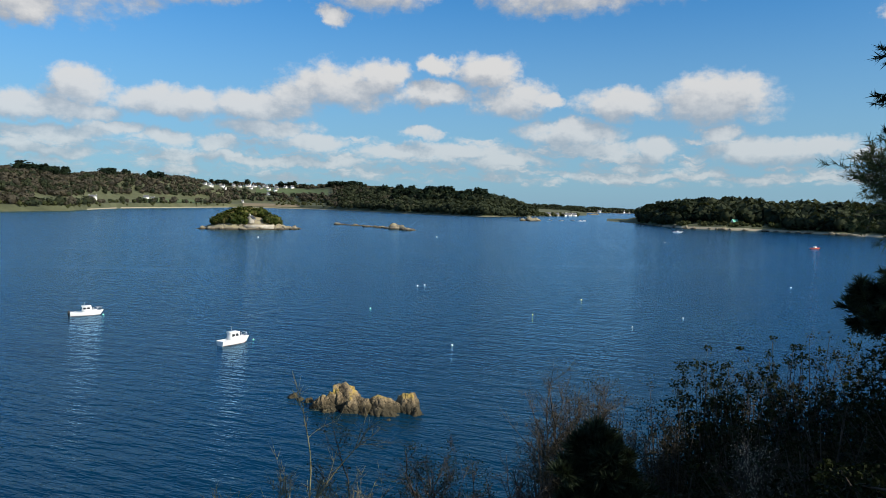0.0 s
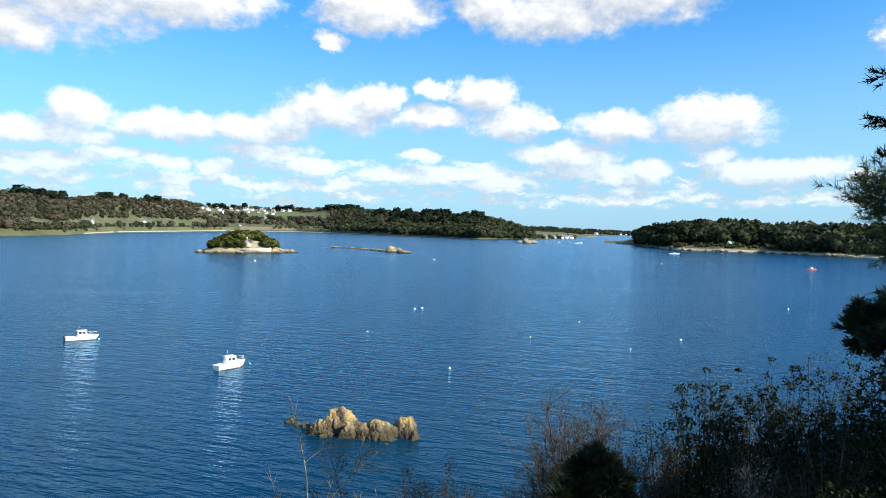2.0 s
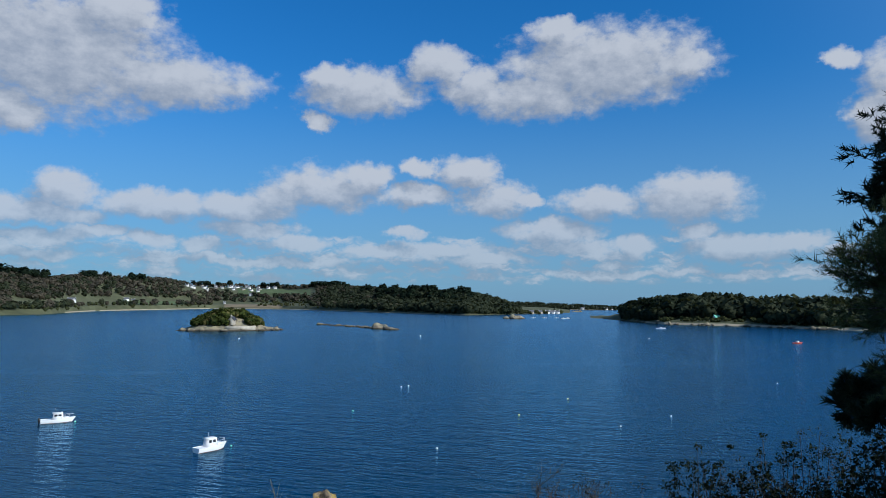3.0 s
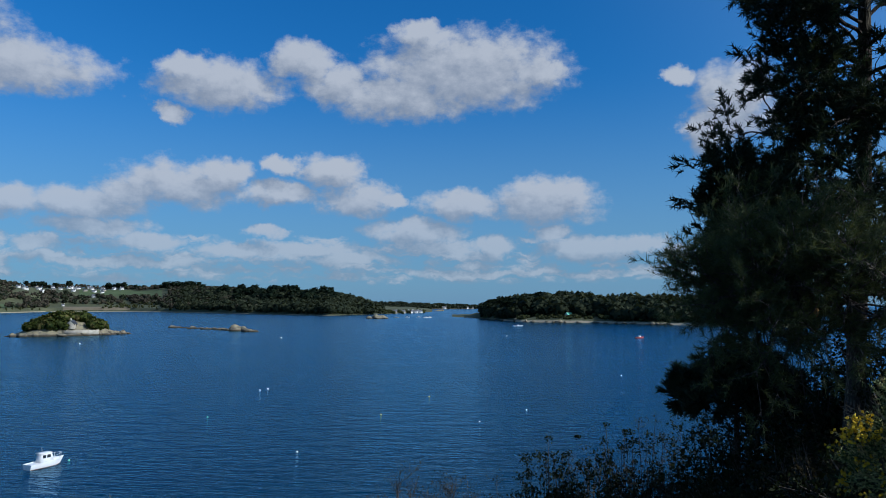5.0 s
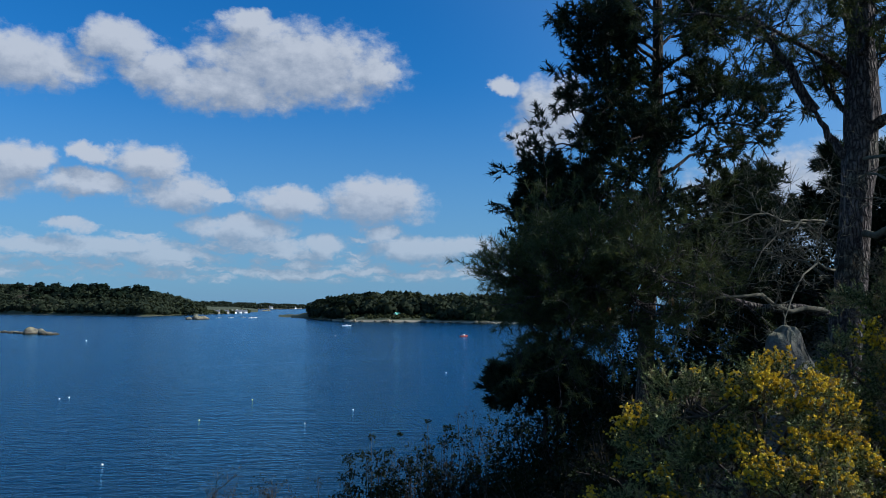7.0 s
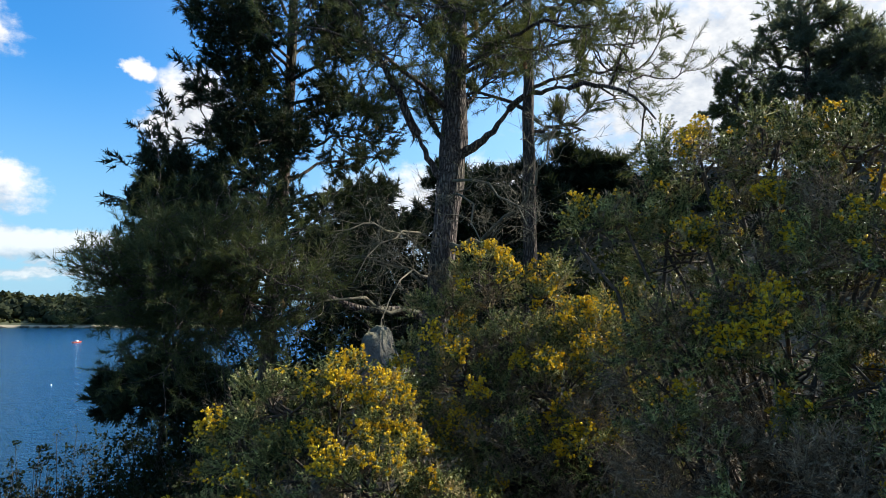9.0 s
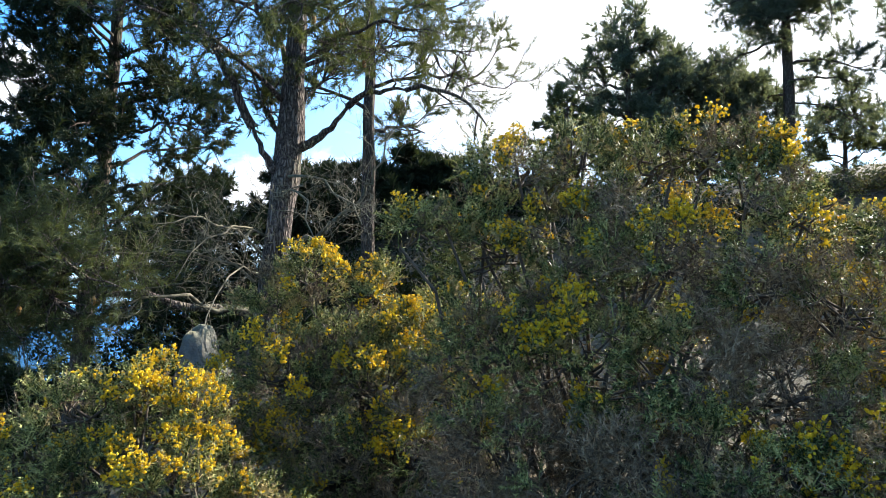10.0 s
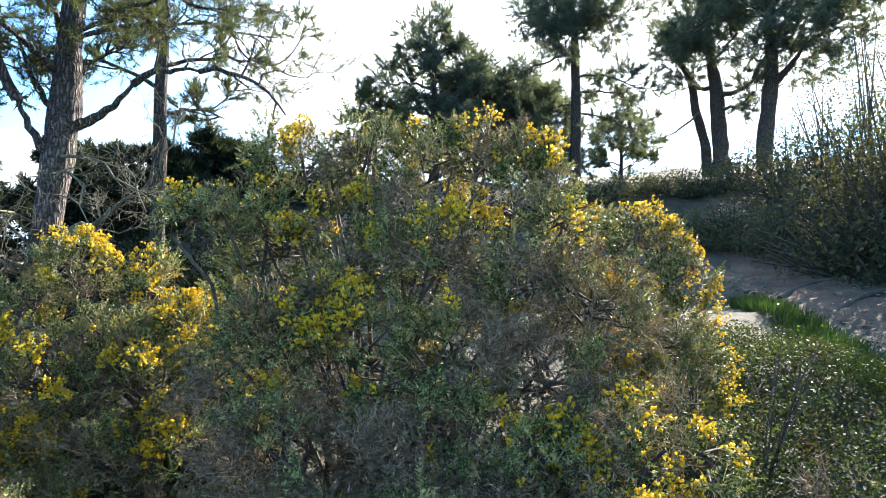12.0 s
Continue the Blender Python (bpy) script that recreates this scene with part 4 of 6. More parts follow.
# the second pine, darker and dense, lower on the slope
D = 19.0
t2 = [(P(42.5, -16, D), 0.26), (P(43.6, 0, D), 0.20), (P(44.4, 10, D), 0.16), (P(44.9, 20, D), 0.12), (P(45.0, 30, D), 0.08), (P(45.0, 38, D), 0.03)]
l2, rng = [], random.Random(4)
for k in range(34):
    el = -1.5 + 30.5 * k / 33
    side = -1 if k % 2 else 1
    left = np.interp(el, [-8, 0, 6, 12, 18, 24, 30], [2.0, 5.0, 9.8, 7.4, 4.4, 2.4, 1.0])
    reach = left if side < 0 else min(left + 2.0, 8.0)
    s = P(np.interp(el, [-16, 0, 10, 29], [42.5, 43.6, 44.4, 45.0]), el, D)
    l2.append((s, P(44.2 + side * reach * rng.uniform(0.78, 1.0), el + rng.uniform(0.5, 3), D + rng.uniform(-2.5, 2.5)), 0.05, 0.2))
for k in range(10):
    l2.append((P(45.0, 27 + k, D), P(45 + 9 * math.sin(k * 2.4) * (1 - 0.05 * k), 29 + k, D + 2.5 * math.cos(k * 2.4)), 0.04, 0.2))
for k in range(14):
    el = 1 + 21 * k / 13
    l2.append((P(np.interp(el, [-16, 0, 10, 29], [42.5, 43.6, 44.4, 45.0]), el, D), P(44.0 + rng.uniform(-4.5, 4.5), el + rng.uniform(-1, 3), D - rng.uniform(1.5, 3.5)), 0.04, 0.2))
for k in range(16):
    el = 1.2 + 7.2 * k / 15
    l2.append((P(42.0, el - 0.8, D), P(33.9 + (0.3 if k % 2 else 2.4) + 0.35 * max(0, el - 5), el + rng.uniform(-0.4, 0.8), D + rng.uniform(-1.5, 1.0)), 0.035, 0.25))
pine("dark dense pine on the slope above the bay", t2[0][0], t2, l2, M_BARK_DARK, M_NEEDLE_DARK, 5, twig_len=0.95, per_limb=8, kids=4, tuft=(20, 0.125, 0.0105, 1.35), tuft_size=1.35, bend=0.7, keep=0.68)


def stock_pine(az, dist, top_el, crown_el, width, label, seed, lean=0.0, per=5, bark=M_BARK_DARK, mat=M_NEEDLE_DARK, limbs=16, r=0.2, tuft=(13, 0.19, 0.018), tsize=1.8, flat=0.3):
    """A pine whose top and lowest limb stand at given elevations over the viewpoint."""
    base = bearing(az, dist)
    base[2] = ground_at(base[0], base[1]) - 0.1
    top = EYE + dist * math.tan(radians(top_el))
    low = EYE + dist * math.tan(radians(crown_el))
    height = top - base[2]
    crown_from = max(0.06, (low - base[2]) / height)
    rng = random.Random(seed)
    side = np.array([math.cos(radians(az)), -math.sin(radians(az)), 0])
    trunk = [(base + side * lean * u ** 1.5 + np.array([0, 0, height * u]), r * (1 - 0.8 * u)) for u in (0, 0.25, 0.5, 0.75, 0.96)]
    out = []
    for k in range(limbs):
        v = (k + rng.random()) / limbs
        u = crown_from + (0.9 - crown_from) * v
        a = k * 2.4 + rng.uniform(-0.5, 0.5)
        rr = width * (0.35 + 0.65 * math.sin(math.pi * min(1, v * 0.8 + 0.25))) * rng.uniform(0.7, 1.1)
        s = base + side * lean * u ** 1.5 + np.array([0, 0, height * u])
        out.append((s, s + np.array([math.cos(a) * rr, math.sin(a) * rr, rr * rng.uniform(0.05, flat)]), r * 0.3, 0.2))
    return pine(label, base, trunk, out, bark, mat, seed, twig_len=width * 0.33, per_limb=per, kids=4, depth=2, tuft=tuft, tuft_size=tsize, twig_r=0.018)


stock_pine(63.8, 16.0, 42, 13, 2.6, "slim pine standing behind the plated pine", 31, r=0.17, mat=M_NEEDLE, limbs=18, tuft=(20, 0.16, 0.007), tsize=1.2)
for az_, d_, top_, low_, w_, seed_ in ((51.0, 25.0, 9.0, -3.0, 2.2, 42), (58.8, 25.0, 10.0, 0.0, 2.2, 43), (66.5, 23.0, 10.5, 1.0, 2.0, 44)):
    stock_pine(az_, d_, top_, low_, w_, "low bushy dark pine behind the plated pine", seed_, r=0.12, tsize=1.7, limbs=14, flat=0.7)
FINE = (20, 0.12, 0.0085, 1.4)
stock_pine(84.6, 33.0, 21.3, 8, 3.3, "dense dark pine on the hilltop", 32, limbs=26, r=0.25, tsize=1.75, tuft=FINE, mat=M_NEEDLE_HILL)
stock_pine(79.8, 30.0, 16.8, 8, 1.5, "small pine on the hilltop", 33, limbs=12, r=0.12, tsize=1.3, mat=M_NEEDLE, flat=0.8, tuft=FINE)
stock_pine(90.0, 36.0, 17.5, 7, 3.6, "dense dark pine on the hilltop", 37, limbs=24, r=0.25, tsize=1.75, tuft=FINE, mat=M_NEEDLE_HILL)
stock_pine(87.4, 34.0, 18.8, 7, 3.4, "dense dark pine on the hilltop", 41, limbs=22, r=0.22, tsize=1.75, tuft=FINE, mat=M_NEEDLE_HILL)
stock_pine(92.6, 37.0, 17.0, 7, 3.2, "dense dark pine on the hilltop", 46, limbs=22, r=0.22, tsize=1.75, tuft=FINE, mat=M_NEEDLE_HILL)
stock_pine(99.6, 40.0, 14.5, 9, 2.2, "low pale green pine on the hilltop", 38, r=0.14, tsize=1.4, limbs=14, mat=M_NEEDLE, flat=0.5, tuft=FINE)


def fan(spots, d, az, el, wide, tall, n, seed, r=0.06):
    """Limbs from one point of a crown to many ends within an oval of bearings and elevations."""
    rg = random.Random(seed)
    for k in range(n):
        a = k * 2.4
        q = math.sqrt((k + 0.5) / n)
        spots.append((P(az, el, d), P(az + wide * q * math.cos(a), el + tall * (0.45 + 0.6 * q * math.sin(a)), d + rg.uniform(-2.2, 2.2)), r * rg.uniform(0.6, 1.0), rg.uniform(0.0, 0.35)))
    return spots


def hill_pine(label, d, trunk, limbs, dead, seed, per=6):
    (az0, el0, r0) = trunk[0]
    foot = bearing(az0, d)
    foot[2] = ground_at(foot[0], foot[1]) - 0.15
    rows = [(foot, r0 * 1.15)] + [(P(a, e, d), r) for a, e, r in trunk]
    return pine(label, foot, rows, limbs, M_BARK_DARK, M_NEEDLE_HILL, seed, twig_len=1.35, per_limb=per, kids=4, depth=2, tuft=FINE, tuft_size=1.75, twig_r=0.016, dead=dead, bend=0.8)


# tall pine with a broad crown and sprays low on one side
D = 34.0
a_l = fan([], D, 96.0, 20.3, 5.6, 4.4, 16, 11)
a_l += [(P(96.1, 18.8, D), P(91.4, 17.2, D - 1.5), 0.07, 0.3), (P(96.1, 17.0, D), P(101.0, 16.0, D - 1.0), 0.06, 0.4), (P(96.1, 16.0, D), P(101.4, 14.6, D + 0.5), 0.06, 0.3), (P(96.1, 14.5, D), P(100.6, 12.6, D - 1.0), 0.05, 0.3), (P(96.1, 15.0, D), P(93.0, 14.5, D + 1.5), 0.05, 0.2), (P(96.0, 23.0, D), P(94.0, 27.0, D), 0.06, 0.1), (P(96.0, 23.0, D), P(98.2, 26.5, D), 0.06, 0.1)]
hill_pine("tall pine with broad crown and low side sprays", D, [(96.0, 10.1, 0.27), (96.1, 15.0, 0.24), (96.1, 19.6, 0.20), (95.8, 23.2, 0.13), (95.8, 26.5, 0.04)], a_l, [], 34)
# pine forking into bent bare limbs
D = 34.5
b_l = fan([], D, 106.3, 18.9, 3.6, 2.2, 8, 12, 0.05) + fan([], D, 104.1, 18.2, 2.0, 1.6, 4, 13, 0.04)
b_l += [(P(106.7, 15.1, D), P(109.6, 16.0, D - 1), 0.15, -0.25), (P(109.3, 16.0, D - 1), P(110.6, 18.0, D - 1), 0.08, 0.1), (P(106.8, 14.0, D), P(109.5, 15.1, D - 1.5), 0.09, -0.2), (P(106.5, 15.6, D), P(104.6, 16.3, D), 0.13, -0.2), (P(106.4, 17.5, D), P(108.3, 19.4, D), 0.10, -0.1)]
hill_pine("dark pine forking into bent bare limbs", D, [(106.9, 11.1, 0.36), (106.7, 15.3, 0.33), (106.3, 18.2, 0.20), (106.2, 21.0, 0.07)], b_l, [(P(105.4, 13.9, D), P(102.7, 12.2, D - 1), 0.06, -0.1)], 35, 4)
hill_pine("slim bent pine stem beside the forked pine", D + 0.5, [(105.9, 11.2, 0.22), (105.2, 14.0, 0.20), (104.9, 16.4, 0.17), (104.1, 17.6, 0.12), (103.9, 19.0, 0.05)], fan([], D + 0.5, 104.0, 18.3, 1.8, 1.6, 4, 14, 0.04), [], 45, 3)
# tall pine with one great side limb
D = 33.0
c_l = fan([], D, 110.5, 20.0, 6.2, 3.2, 16, 15) + fan([], D - 1, 114.5, 18.8, 2.4, 1.0, 4, 16, 0.05)
c_l += [(P(110.5, 15.6, D), P(112.8, 17.8, D - 0.5), 0.20, -0.2), (P(112.7, 17.7, D - 0.5), P(115.6, 18.5, D - 1), 0.11, 0.2), (P(110.5, 16.6, D), P(108.6, 17.6, D - 1), 0.06, 0.1), (P(113.0, 17.8, D - 0.5), P(114.6, 16.2, D - 1.5), 0.05, 0.3), (P(110.5, 23.0, D), P(109.0, 27.0, D), 0.07, 0.1), (P(110.5, 23.0, D), P(112.5, 26.5, D), 0.07, 0.1)]
hill_pine("tall pine with one great forking side limb", D, [(109.9, 11.1, 0.33), (110.5, 15.8, 0.30), (110.6, 19.0, 0.24), (110.5, 23.0, 0.14), (110.4, 27.0, 0.05)], c_l, [], 36, 5)
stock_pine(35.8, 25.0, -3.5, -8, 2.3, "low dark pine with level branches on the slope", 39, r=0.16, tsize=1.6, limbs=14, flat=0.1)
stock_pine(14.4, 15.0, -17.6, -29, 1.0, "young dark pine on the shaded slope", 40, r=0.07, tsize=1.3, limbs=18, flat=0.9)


# ---------------- gorse ----------------
def spine_shoot(seed, count=24):
    """A gorse finger: a tapering green stem set with stiff spines, along +z."""
    r = np.random.default_rng(seed)
    L = 0.10
    v = [(0.0035 * math.cos(k * 2.094), 0.0035 * math.sin(k * 2.094), -0.03) for k in range(3)] + [(0, 0, L)]
    t = [(0, 1, 3), (1, 2, 3), (2, 0, 3)]
    for k in range(count):
        z = L * (0.12 + 0.88 * (k + r.random()) / count)
        a = k * 2.4 + r.uniform(-0.4, 0.4)
        d = np.array([math.cos(a), math.sin(a), r.uniform(0.25, 0.9)])
        d /= np.linalg.norm(d)
        s = np.cross(d, r.normal(size=3))
        s *= 0.0042 / np.linalg.norm(s)
        b = np.array([0, 0, z])
        i = len(v)
        v += [tuple(b - s), tuple(b + s), tuple(b + d * r.uniform(0.016, 0.028) * (1.2 - 0.5 * z / L))]
        t.append((i, i + 1, i + 2))
    return np.array(v), np.array(t)


def bare_shoot(seed):
    """A dead gorse shoot: a thin stem with a few bare side twigs."""
    r = np.random.default_rng(seed)
    v, t = [], []
    for k in range(11):
        z = 0.0 if k == 0 else r.uniform(0.01, 0.10)
        d = np.array([0, 0, 1.0]) if k == 0 else np.append(r.normal(size=2) * 0.8, 0.7)
        d /= np.linalg.norm(d)
        s = np.cross(d, r.normal(size=3))
        s *= 0.0024 / np.linalg.norm(s)
        b, i = np.array([0, 0, z]), len(v)
        v += [tuple(b - s), tuple(b + s), tuple(b + d * (0.13 if k == 0 else r.uniform(0.02, 0.05)))]
        t.append((i, i + 1, i + 2))
    return np.array(v), np.array(t)


def petal_flower(seed):
    """A pea flower: two folded wings and a standard."""
    r = np.random.default_rng(seed)
    v = [(0, 0, 0), (-0.007, 0.002, 0.010), (0, 0.006, 0.018), (0.007, 0.002, 0.010), (-0.005, -0.008, 0.012), (0.005, -0.008, 0.012), (0, -0.010, 0.006)]
    return np.array(v) * r.uniform(0.9, 1.1), np.array([(0, 1, 2), (0, 2, 3), (0, 6, 4), (0, 5, 6), (1, 4, 2), (3, 2, 5)])


SHOOTS = [spine_shoot(s) for s in (1, 2, 3)]
BARE_SHOOTS = [bare_shoot(s) for s in (1, 2, 3)]
FLOWER = petal_flower(4)


def gorse(label, base, lobes, seed, cover=46.0, flowers=0.5, dead=0.15):
    """A gorse bush: crooked stems, fans of spiny fingers over rounded lobes with dark gaps between, dead twigs within, blossom on the upper fingers.
    Lobes are rows of bearing, elevation of the top, distance, half width and half height."""
    rng = np.random.default_rng(seed)
    bush = thing("gorse_bush", label, "bush", base)
    b = np.array(base, float)
    cs = np.array([P(az, el, d) - np.array([0, 0, rz + 0.06]) for az, el, d, rx, rz in lobes]) - b
    rs = np.array([(rx, rx, rz) for az, el, d, rx, rz in lobes])
    low, span = cs[:, 2].min(), np.ptp(cs[:, 2]) + 0.01
    stems = Geo()
    live, bare, petals = ([], []), ([], []), ([], [])
    for i, (c, r) in enumerate(zip(cs, rs)):
        rise = (c[2] - low) / span
        area = 4 * np.pi * ((r[0] * r[1]) ** 1.6 / 3 + (r[0] * r[2]) ** 1.6 / 3 + (r[1] * r[2]) ** 1.6 / 3) ** (1 / 1.6)
        for k in range(int(area * cover)):
            d = rng.normal(size=3)
            d /= np.linalg.norm(d)
            inner = rng.random() < 0.30
            q = c + d * r * (rng.uniform(0.45, 0.72) if inner else rng.uniform(0.80, 1.06))
            inside = (((q - np.delete(cs, i, 0)) / np.delete(rs, i, 0)) ** 2).sum(1).min() if len(cs) > 1 else 2.0
            where = Vector(q + b)
            if d[2] < -0.6 or inside < 0.45 or (not inner and noise.noise(where * 4.2) < -0.10):
                continue
            out = d * 0.75 + np.array([0, 0, 0.5]) + rng.normal(size=3) * 0.25
            out /= np.linalg.norm(out)
            n = int(rng.integers(9, 19))
            w = out + rng.normal(size=(n, 3)) * 0.55
            w /= np.linalg.norm(w, axis=1)[:, None]
            size = rng.uniform(0.65, 1.25)
            p = q + w * 0.045 * size + rng.normal(size=(n, 3)) * 0.018
            if k % 4 == 0:
                u = np.array([0.0, 0.3, 0.65, 1.0])[:, None]
                line = c * (1 - u) + q * u + rng.normal(size=(4, 3)) * 0.045
                line[3] = q
                tube(stems, line, [0.010, 0.008, 0.006, 0.004], 4, cap=False)
            if rng.random() < dead * (1.6 - 1.5 * rise) * (1.0 + 2.2 * noise.noise(where * 1.3 + Vector((seed, 0, 9)))):
                bare[0].append(np.repeat(p, 2, 0) + rng.normal(size=(2 * n, 3)) * 0.03)
                bare[1].append(np.repeat(w, 2, 0) + rng.normal(size=(2 * n, 3)) * 0.4)
                continue
            live[0].append(p)
            live[1].append(np.hstack([w, np.full((n, 1), size)]))
            bloom = 0.15 + 0.75 * max(0.0, d[2]) + 1.5 * noise.noise(where * 1.9 + Vector((0, seed, 0)))
            share = rng.uniform(0.5, 1.0) if not inner and rng.random() < flowers * bloom * (0.45 + 0.85 * rise) else (0.12 if rng.random() < 0.12 else 0.0)
            u = np.repeat(np.where(rng.random(n) < share)[0], 8)
            if len(u):
                side = rng.normal(size=(len(u), 3))
                petals[0].append(p[u] + w[u] * (size * rng.uniform(0.035, 0.105, (len(u), 1))) + side * 0.007)
                petals[1].append(w[u] * 0.6 + side * 0.6)
        for k in range(2):
            u = np.linspace(0, 1, 7)[:, None]
            line = np.array([rng.normal() * 0.2, rng.normal() * 0.2, 0.0]) * (1 - u) + (c + rng.normal(size=3) * 0.1) * u + rng.normal(size=(7, 3)) * 0.06 * np.sin(np.pi * u)
            tube(stems, line, np.linspace(0.02, 0.009, 7), 5, cap=False)
        n = int(area * 40)
        d = rng.normal(size=(n, 3))
        d /= np.linalg.norm(d, axis=1)[:, None]
        bare[0].append(c + d * r * rng.uniform(0.3, 0.75, (n, 1)))
        bare[1].append(d * 0.7 + np.array([0, 0, 0.5]) + rng.normal(size=(n, 3)) * 0.7)
    part("framework", stems, M_TWIG_DARK, bush)
    for nm, (pp, ww), shapes, mt in (("spiny_growth", live, SHOOTS, M_GORSE), ("dry_growth", bare, BARE_SHOOTS, M_GORSE_DRY)):
        pp, ww = np.concatenate(pp), np.concatenate(ww)
        big = ww[:, 3] if ww.shape[1] == 4 else np.full(len(ww), 1.2)
        g = Geo()
        for k in range(3):
            sel = np.arange(len(pp)) % 3 == k
            stamp(g, *shapes[k], pp[sel], turns(ww[sel, :3], rng), big[sel] * rng.uniform(0.75, 1.2, sel.sum()))
        stuff(nm, g, mt, bush)
    if petals[0]:
        pp, ww = np.concatenate(petals[0]), np.concatenate(petals[1])
        g = Geo()
        stamp(g, *FLOWER, pp, turns(ww, rng), rng.uniform(0.8, 1.35, len(pp)))
        stuff("blossom", g, M_FLOWER, bush, "bright yellow pea flowers")
    return bush


def base_of(az, d):
    p = bearing(az, d)
    return (p[0], p[1], ground_at(p[0], p[1]) - 0.05)


L_G = "flowering gorse bush with spiny grey-green shoots and yellow blossom"
gorse(L_G, base_of(64.5, 6.6), [
    (60.3, 4.3, 6.7, 0.34, 0.30), (57.0, 2.2, 6.7, 0.30, 0.28), (64.5, 3.2, 6.6, 0.24, 0.28), (62.0, 1.0, 6.5, 0.50, 0.40), (67.5, 0.0, 6.4, 0.42, 0.35), (55.4, -2.0, 6.6, 0.28, 0.30),
    (58.5, -1.5, 6.3, 0.50, 0.45), (65.0, -2.5, 6.2, 0.50, 0.40), (69.5, -2.8, 6.2, 0.40, 0.40), (57.5, -6.0, 6.2, 0.42, 0.40), (62.0, -6.5, 6.0, 0.50, 0.45), (67.5, -6.5, 5.9, 0.50, 0.45),
    (60.0, -12.0, 5.7, 0.50, 0.40), (66.0, -12.0, 5.6, 0.50, 0.40), (71.5, -8.0, 5.9, 0.40, 0.40), (71.5, -13.0, 5.4, 0.42, 0.40)], 1, flowers=0.62, dead=0.22)
gorse("broad flowering gorse bush with dry brown inner twigs", base_of(80.0, 4.9), [
    (68.2, 7.2, 5.1, 0.20, 0.13), (71.5, 9.0, 5.2, 0.26, 0.20), (73.0, 11.8, 5.3, 0.24, 0.20), (76.0, 12.4, 5.3, 0.28, 0.24), (79.8, 12.9, 5.2, 0.24, 0.24), (84.5, 12.6, 5.1, 0.28, 0.26), (88.0, 12.8, 5.0, 0.28, 0.28),
    (91.0, 11.5, 4.95, 0.26, 0.26), (93.8, 8.8, 4.9, 0.26, 0.26), (74.0, 7.5, 5.1, 0.36, 0.30), (79.5, 8.0, 5.0, 0.42, 0.40), (85.5, 8.0, 4.8, 0.45, 0.40)] + [
    (91.5, 6.5, 4.7, 0.38, 0.40), (95.5, 4.0, 4.7, 0.30, 0.35), (73.5, 1.5, 4.9, 0.42, 0.42), (79.5, 1.5, 4.7, 0.48, 0.45), (86.0, 1.5, 4.5, 0.50, 0.45), (92.0, 0.5, 4.5, 0.45, 0.45), (96.5, -3.0, 4.4, 0.30, 0.35),
    (75.0, -5.5, 4.6, 0.45, 0.45), (81.0, -5.5, 4.4, 0.50, 0.45), (87.5, -5.5, 4.2, 0.50, 0.45), (93.0, -6.0, 4.2, 0.40, 0.40), (78.0, -12.0, 4.2, 0.45, 0.35), (85.0, -12.0, 4.0, 0.45, 0.35), (91.0, -12.0, 3.9, 0.40, 0.30)], 2, flowers=0.55, dead=0.5)
gorse("flowering gorse bush beside the footpath", base_of(98.5, 6.3), [
    (95.7, 6.6, 6.3, 0.30, 0.30), (98.7, 6.9, 6.3, 0.32, 0.30), (100.6, 5.8, 6.25, 0.26, 0.26), (102.3, 4.4, 6.2, 0.22, 0.30), (97.5, 2.5, 6.2, 0.45, 0.40), (101.5, 0.8, 6.1, 0.36, 0.40), (98.5, -2.5, 6.0, 0.45, 0.40), (102.3, -4.0, 6.0, 0.30, 0.35)], 3, flowers=0.6)
gorse(L_G, base_of(50.0, 5.2), [
    (45.5, -4.2, 5.4, 0.30, 0.26), (49.3, -3.8, 5.4, 0.32, 0.26), (52.5, -4.8, 5.4, 0.28, 0.26), (43.0, -6.5, 5.3, 0.26, 0.25), (47.0, -8.0, 5.2, 0.42, 0.35), (51.5, -8.5, 5.1, 0.42, 0.35),
    (41.5, -11.0, 5.1, 0.30, 0.30), (45.5, -13.0, 4.9, 0.42, 0.35), (51.0, -13.0, 4.8, 0.45, 0.35), (56.0, -11.5, 5.0, 0.40, 0.35), (55.5, -16.0, 4.6, 0.40, 0.30)], 4, flowers=0.6)
gorse(L_G, base_of(95.5, 3.9), [
    (95.5, -6.3, 4.1, 0.20, 0.16), (92.0, -8.0, 4.0, 0.22, 0.18), (88.5, -8.5, 3.9, 0.24, 0.18), (100.5, -7.6, 4.1, 0.20, 0.16), (102.5, -8.0, 4.1, 0.14, 0.14), (98.0, -11.0, 3.9, 0.28, 0.20),
    (93.5, -12.5, 3.7, 0.30, 0.22), (89.0, -14.0, 3.5, 0.28, 0.20), (102.0, -13.0, 3.9, 0.20, 0.18), (84.0, -13.0, 3.6, 0.28, 0.20)], 5, flowers=0.9)
gorse("small gorse sprig in flower by the footpath", base_of(111.5, 4.0), [(110.2, -11.2, 4.0, 0.09, 0.10), (112.0, -9.3, 4.0, 0.08, 0.12), (112.0, -14.0, 3.9, 0.14, 0.14)], 6, flowers=1.2)
gorse(L_G, base_of(71.8, 6.8), [(71.0, 2.0, 6.9, 0.30, 0.30), (73.5, 0.5, 6.8, 0.35, 0.35), (71.5, -4.0, 6.8, 0.42, 0.42), (72.0, -11.0, 6.6, 0.42, 0.42)], 7, flowers=0.35)


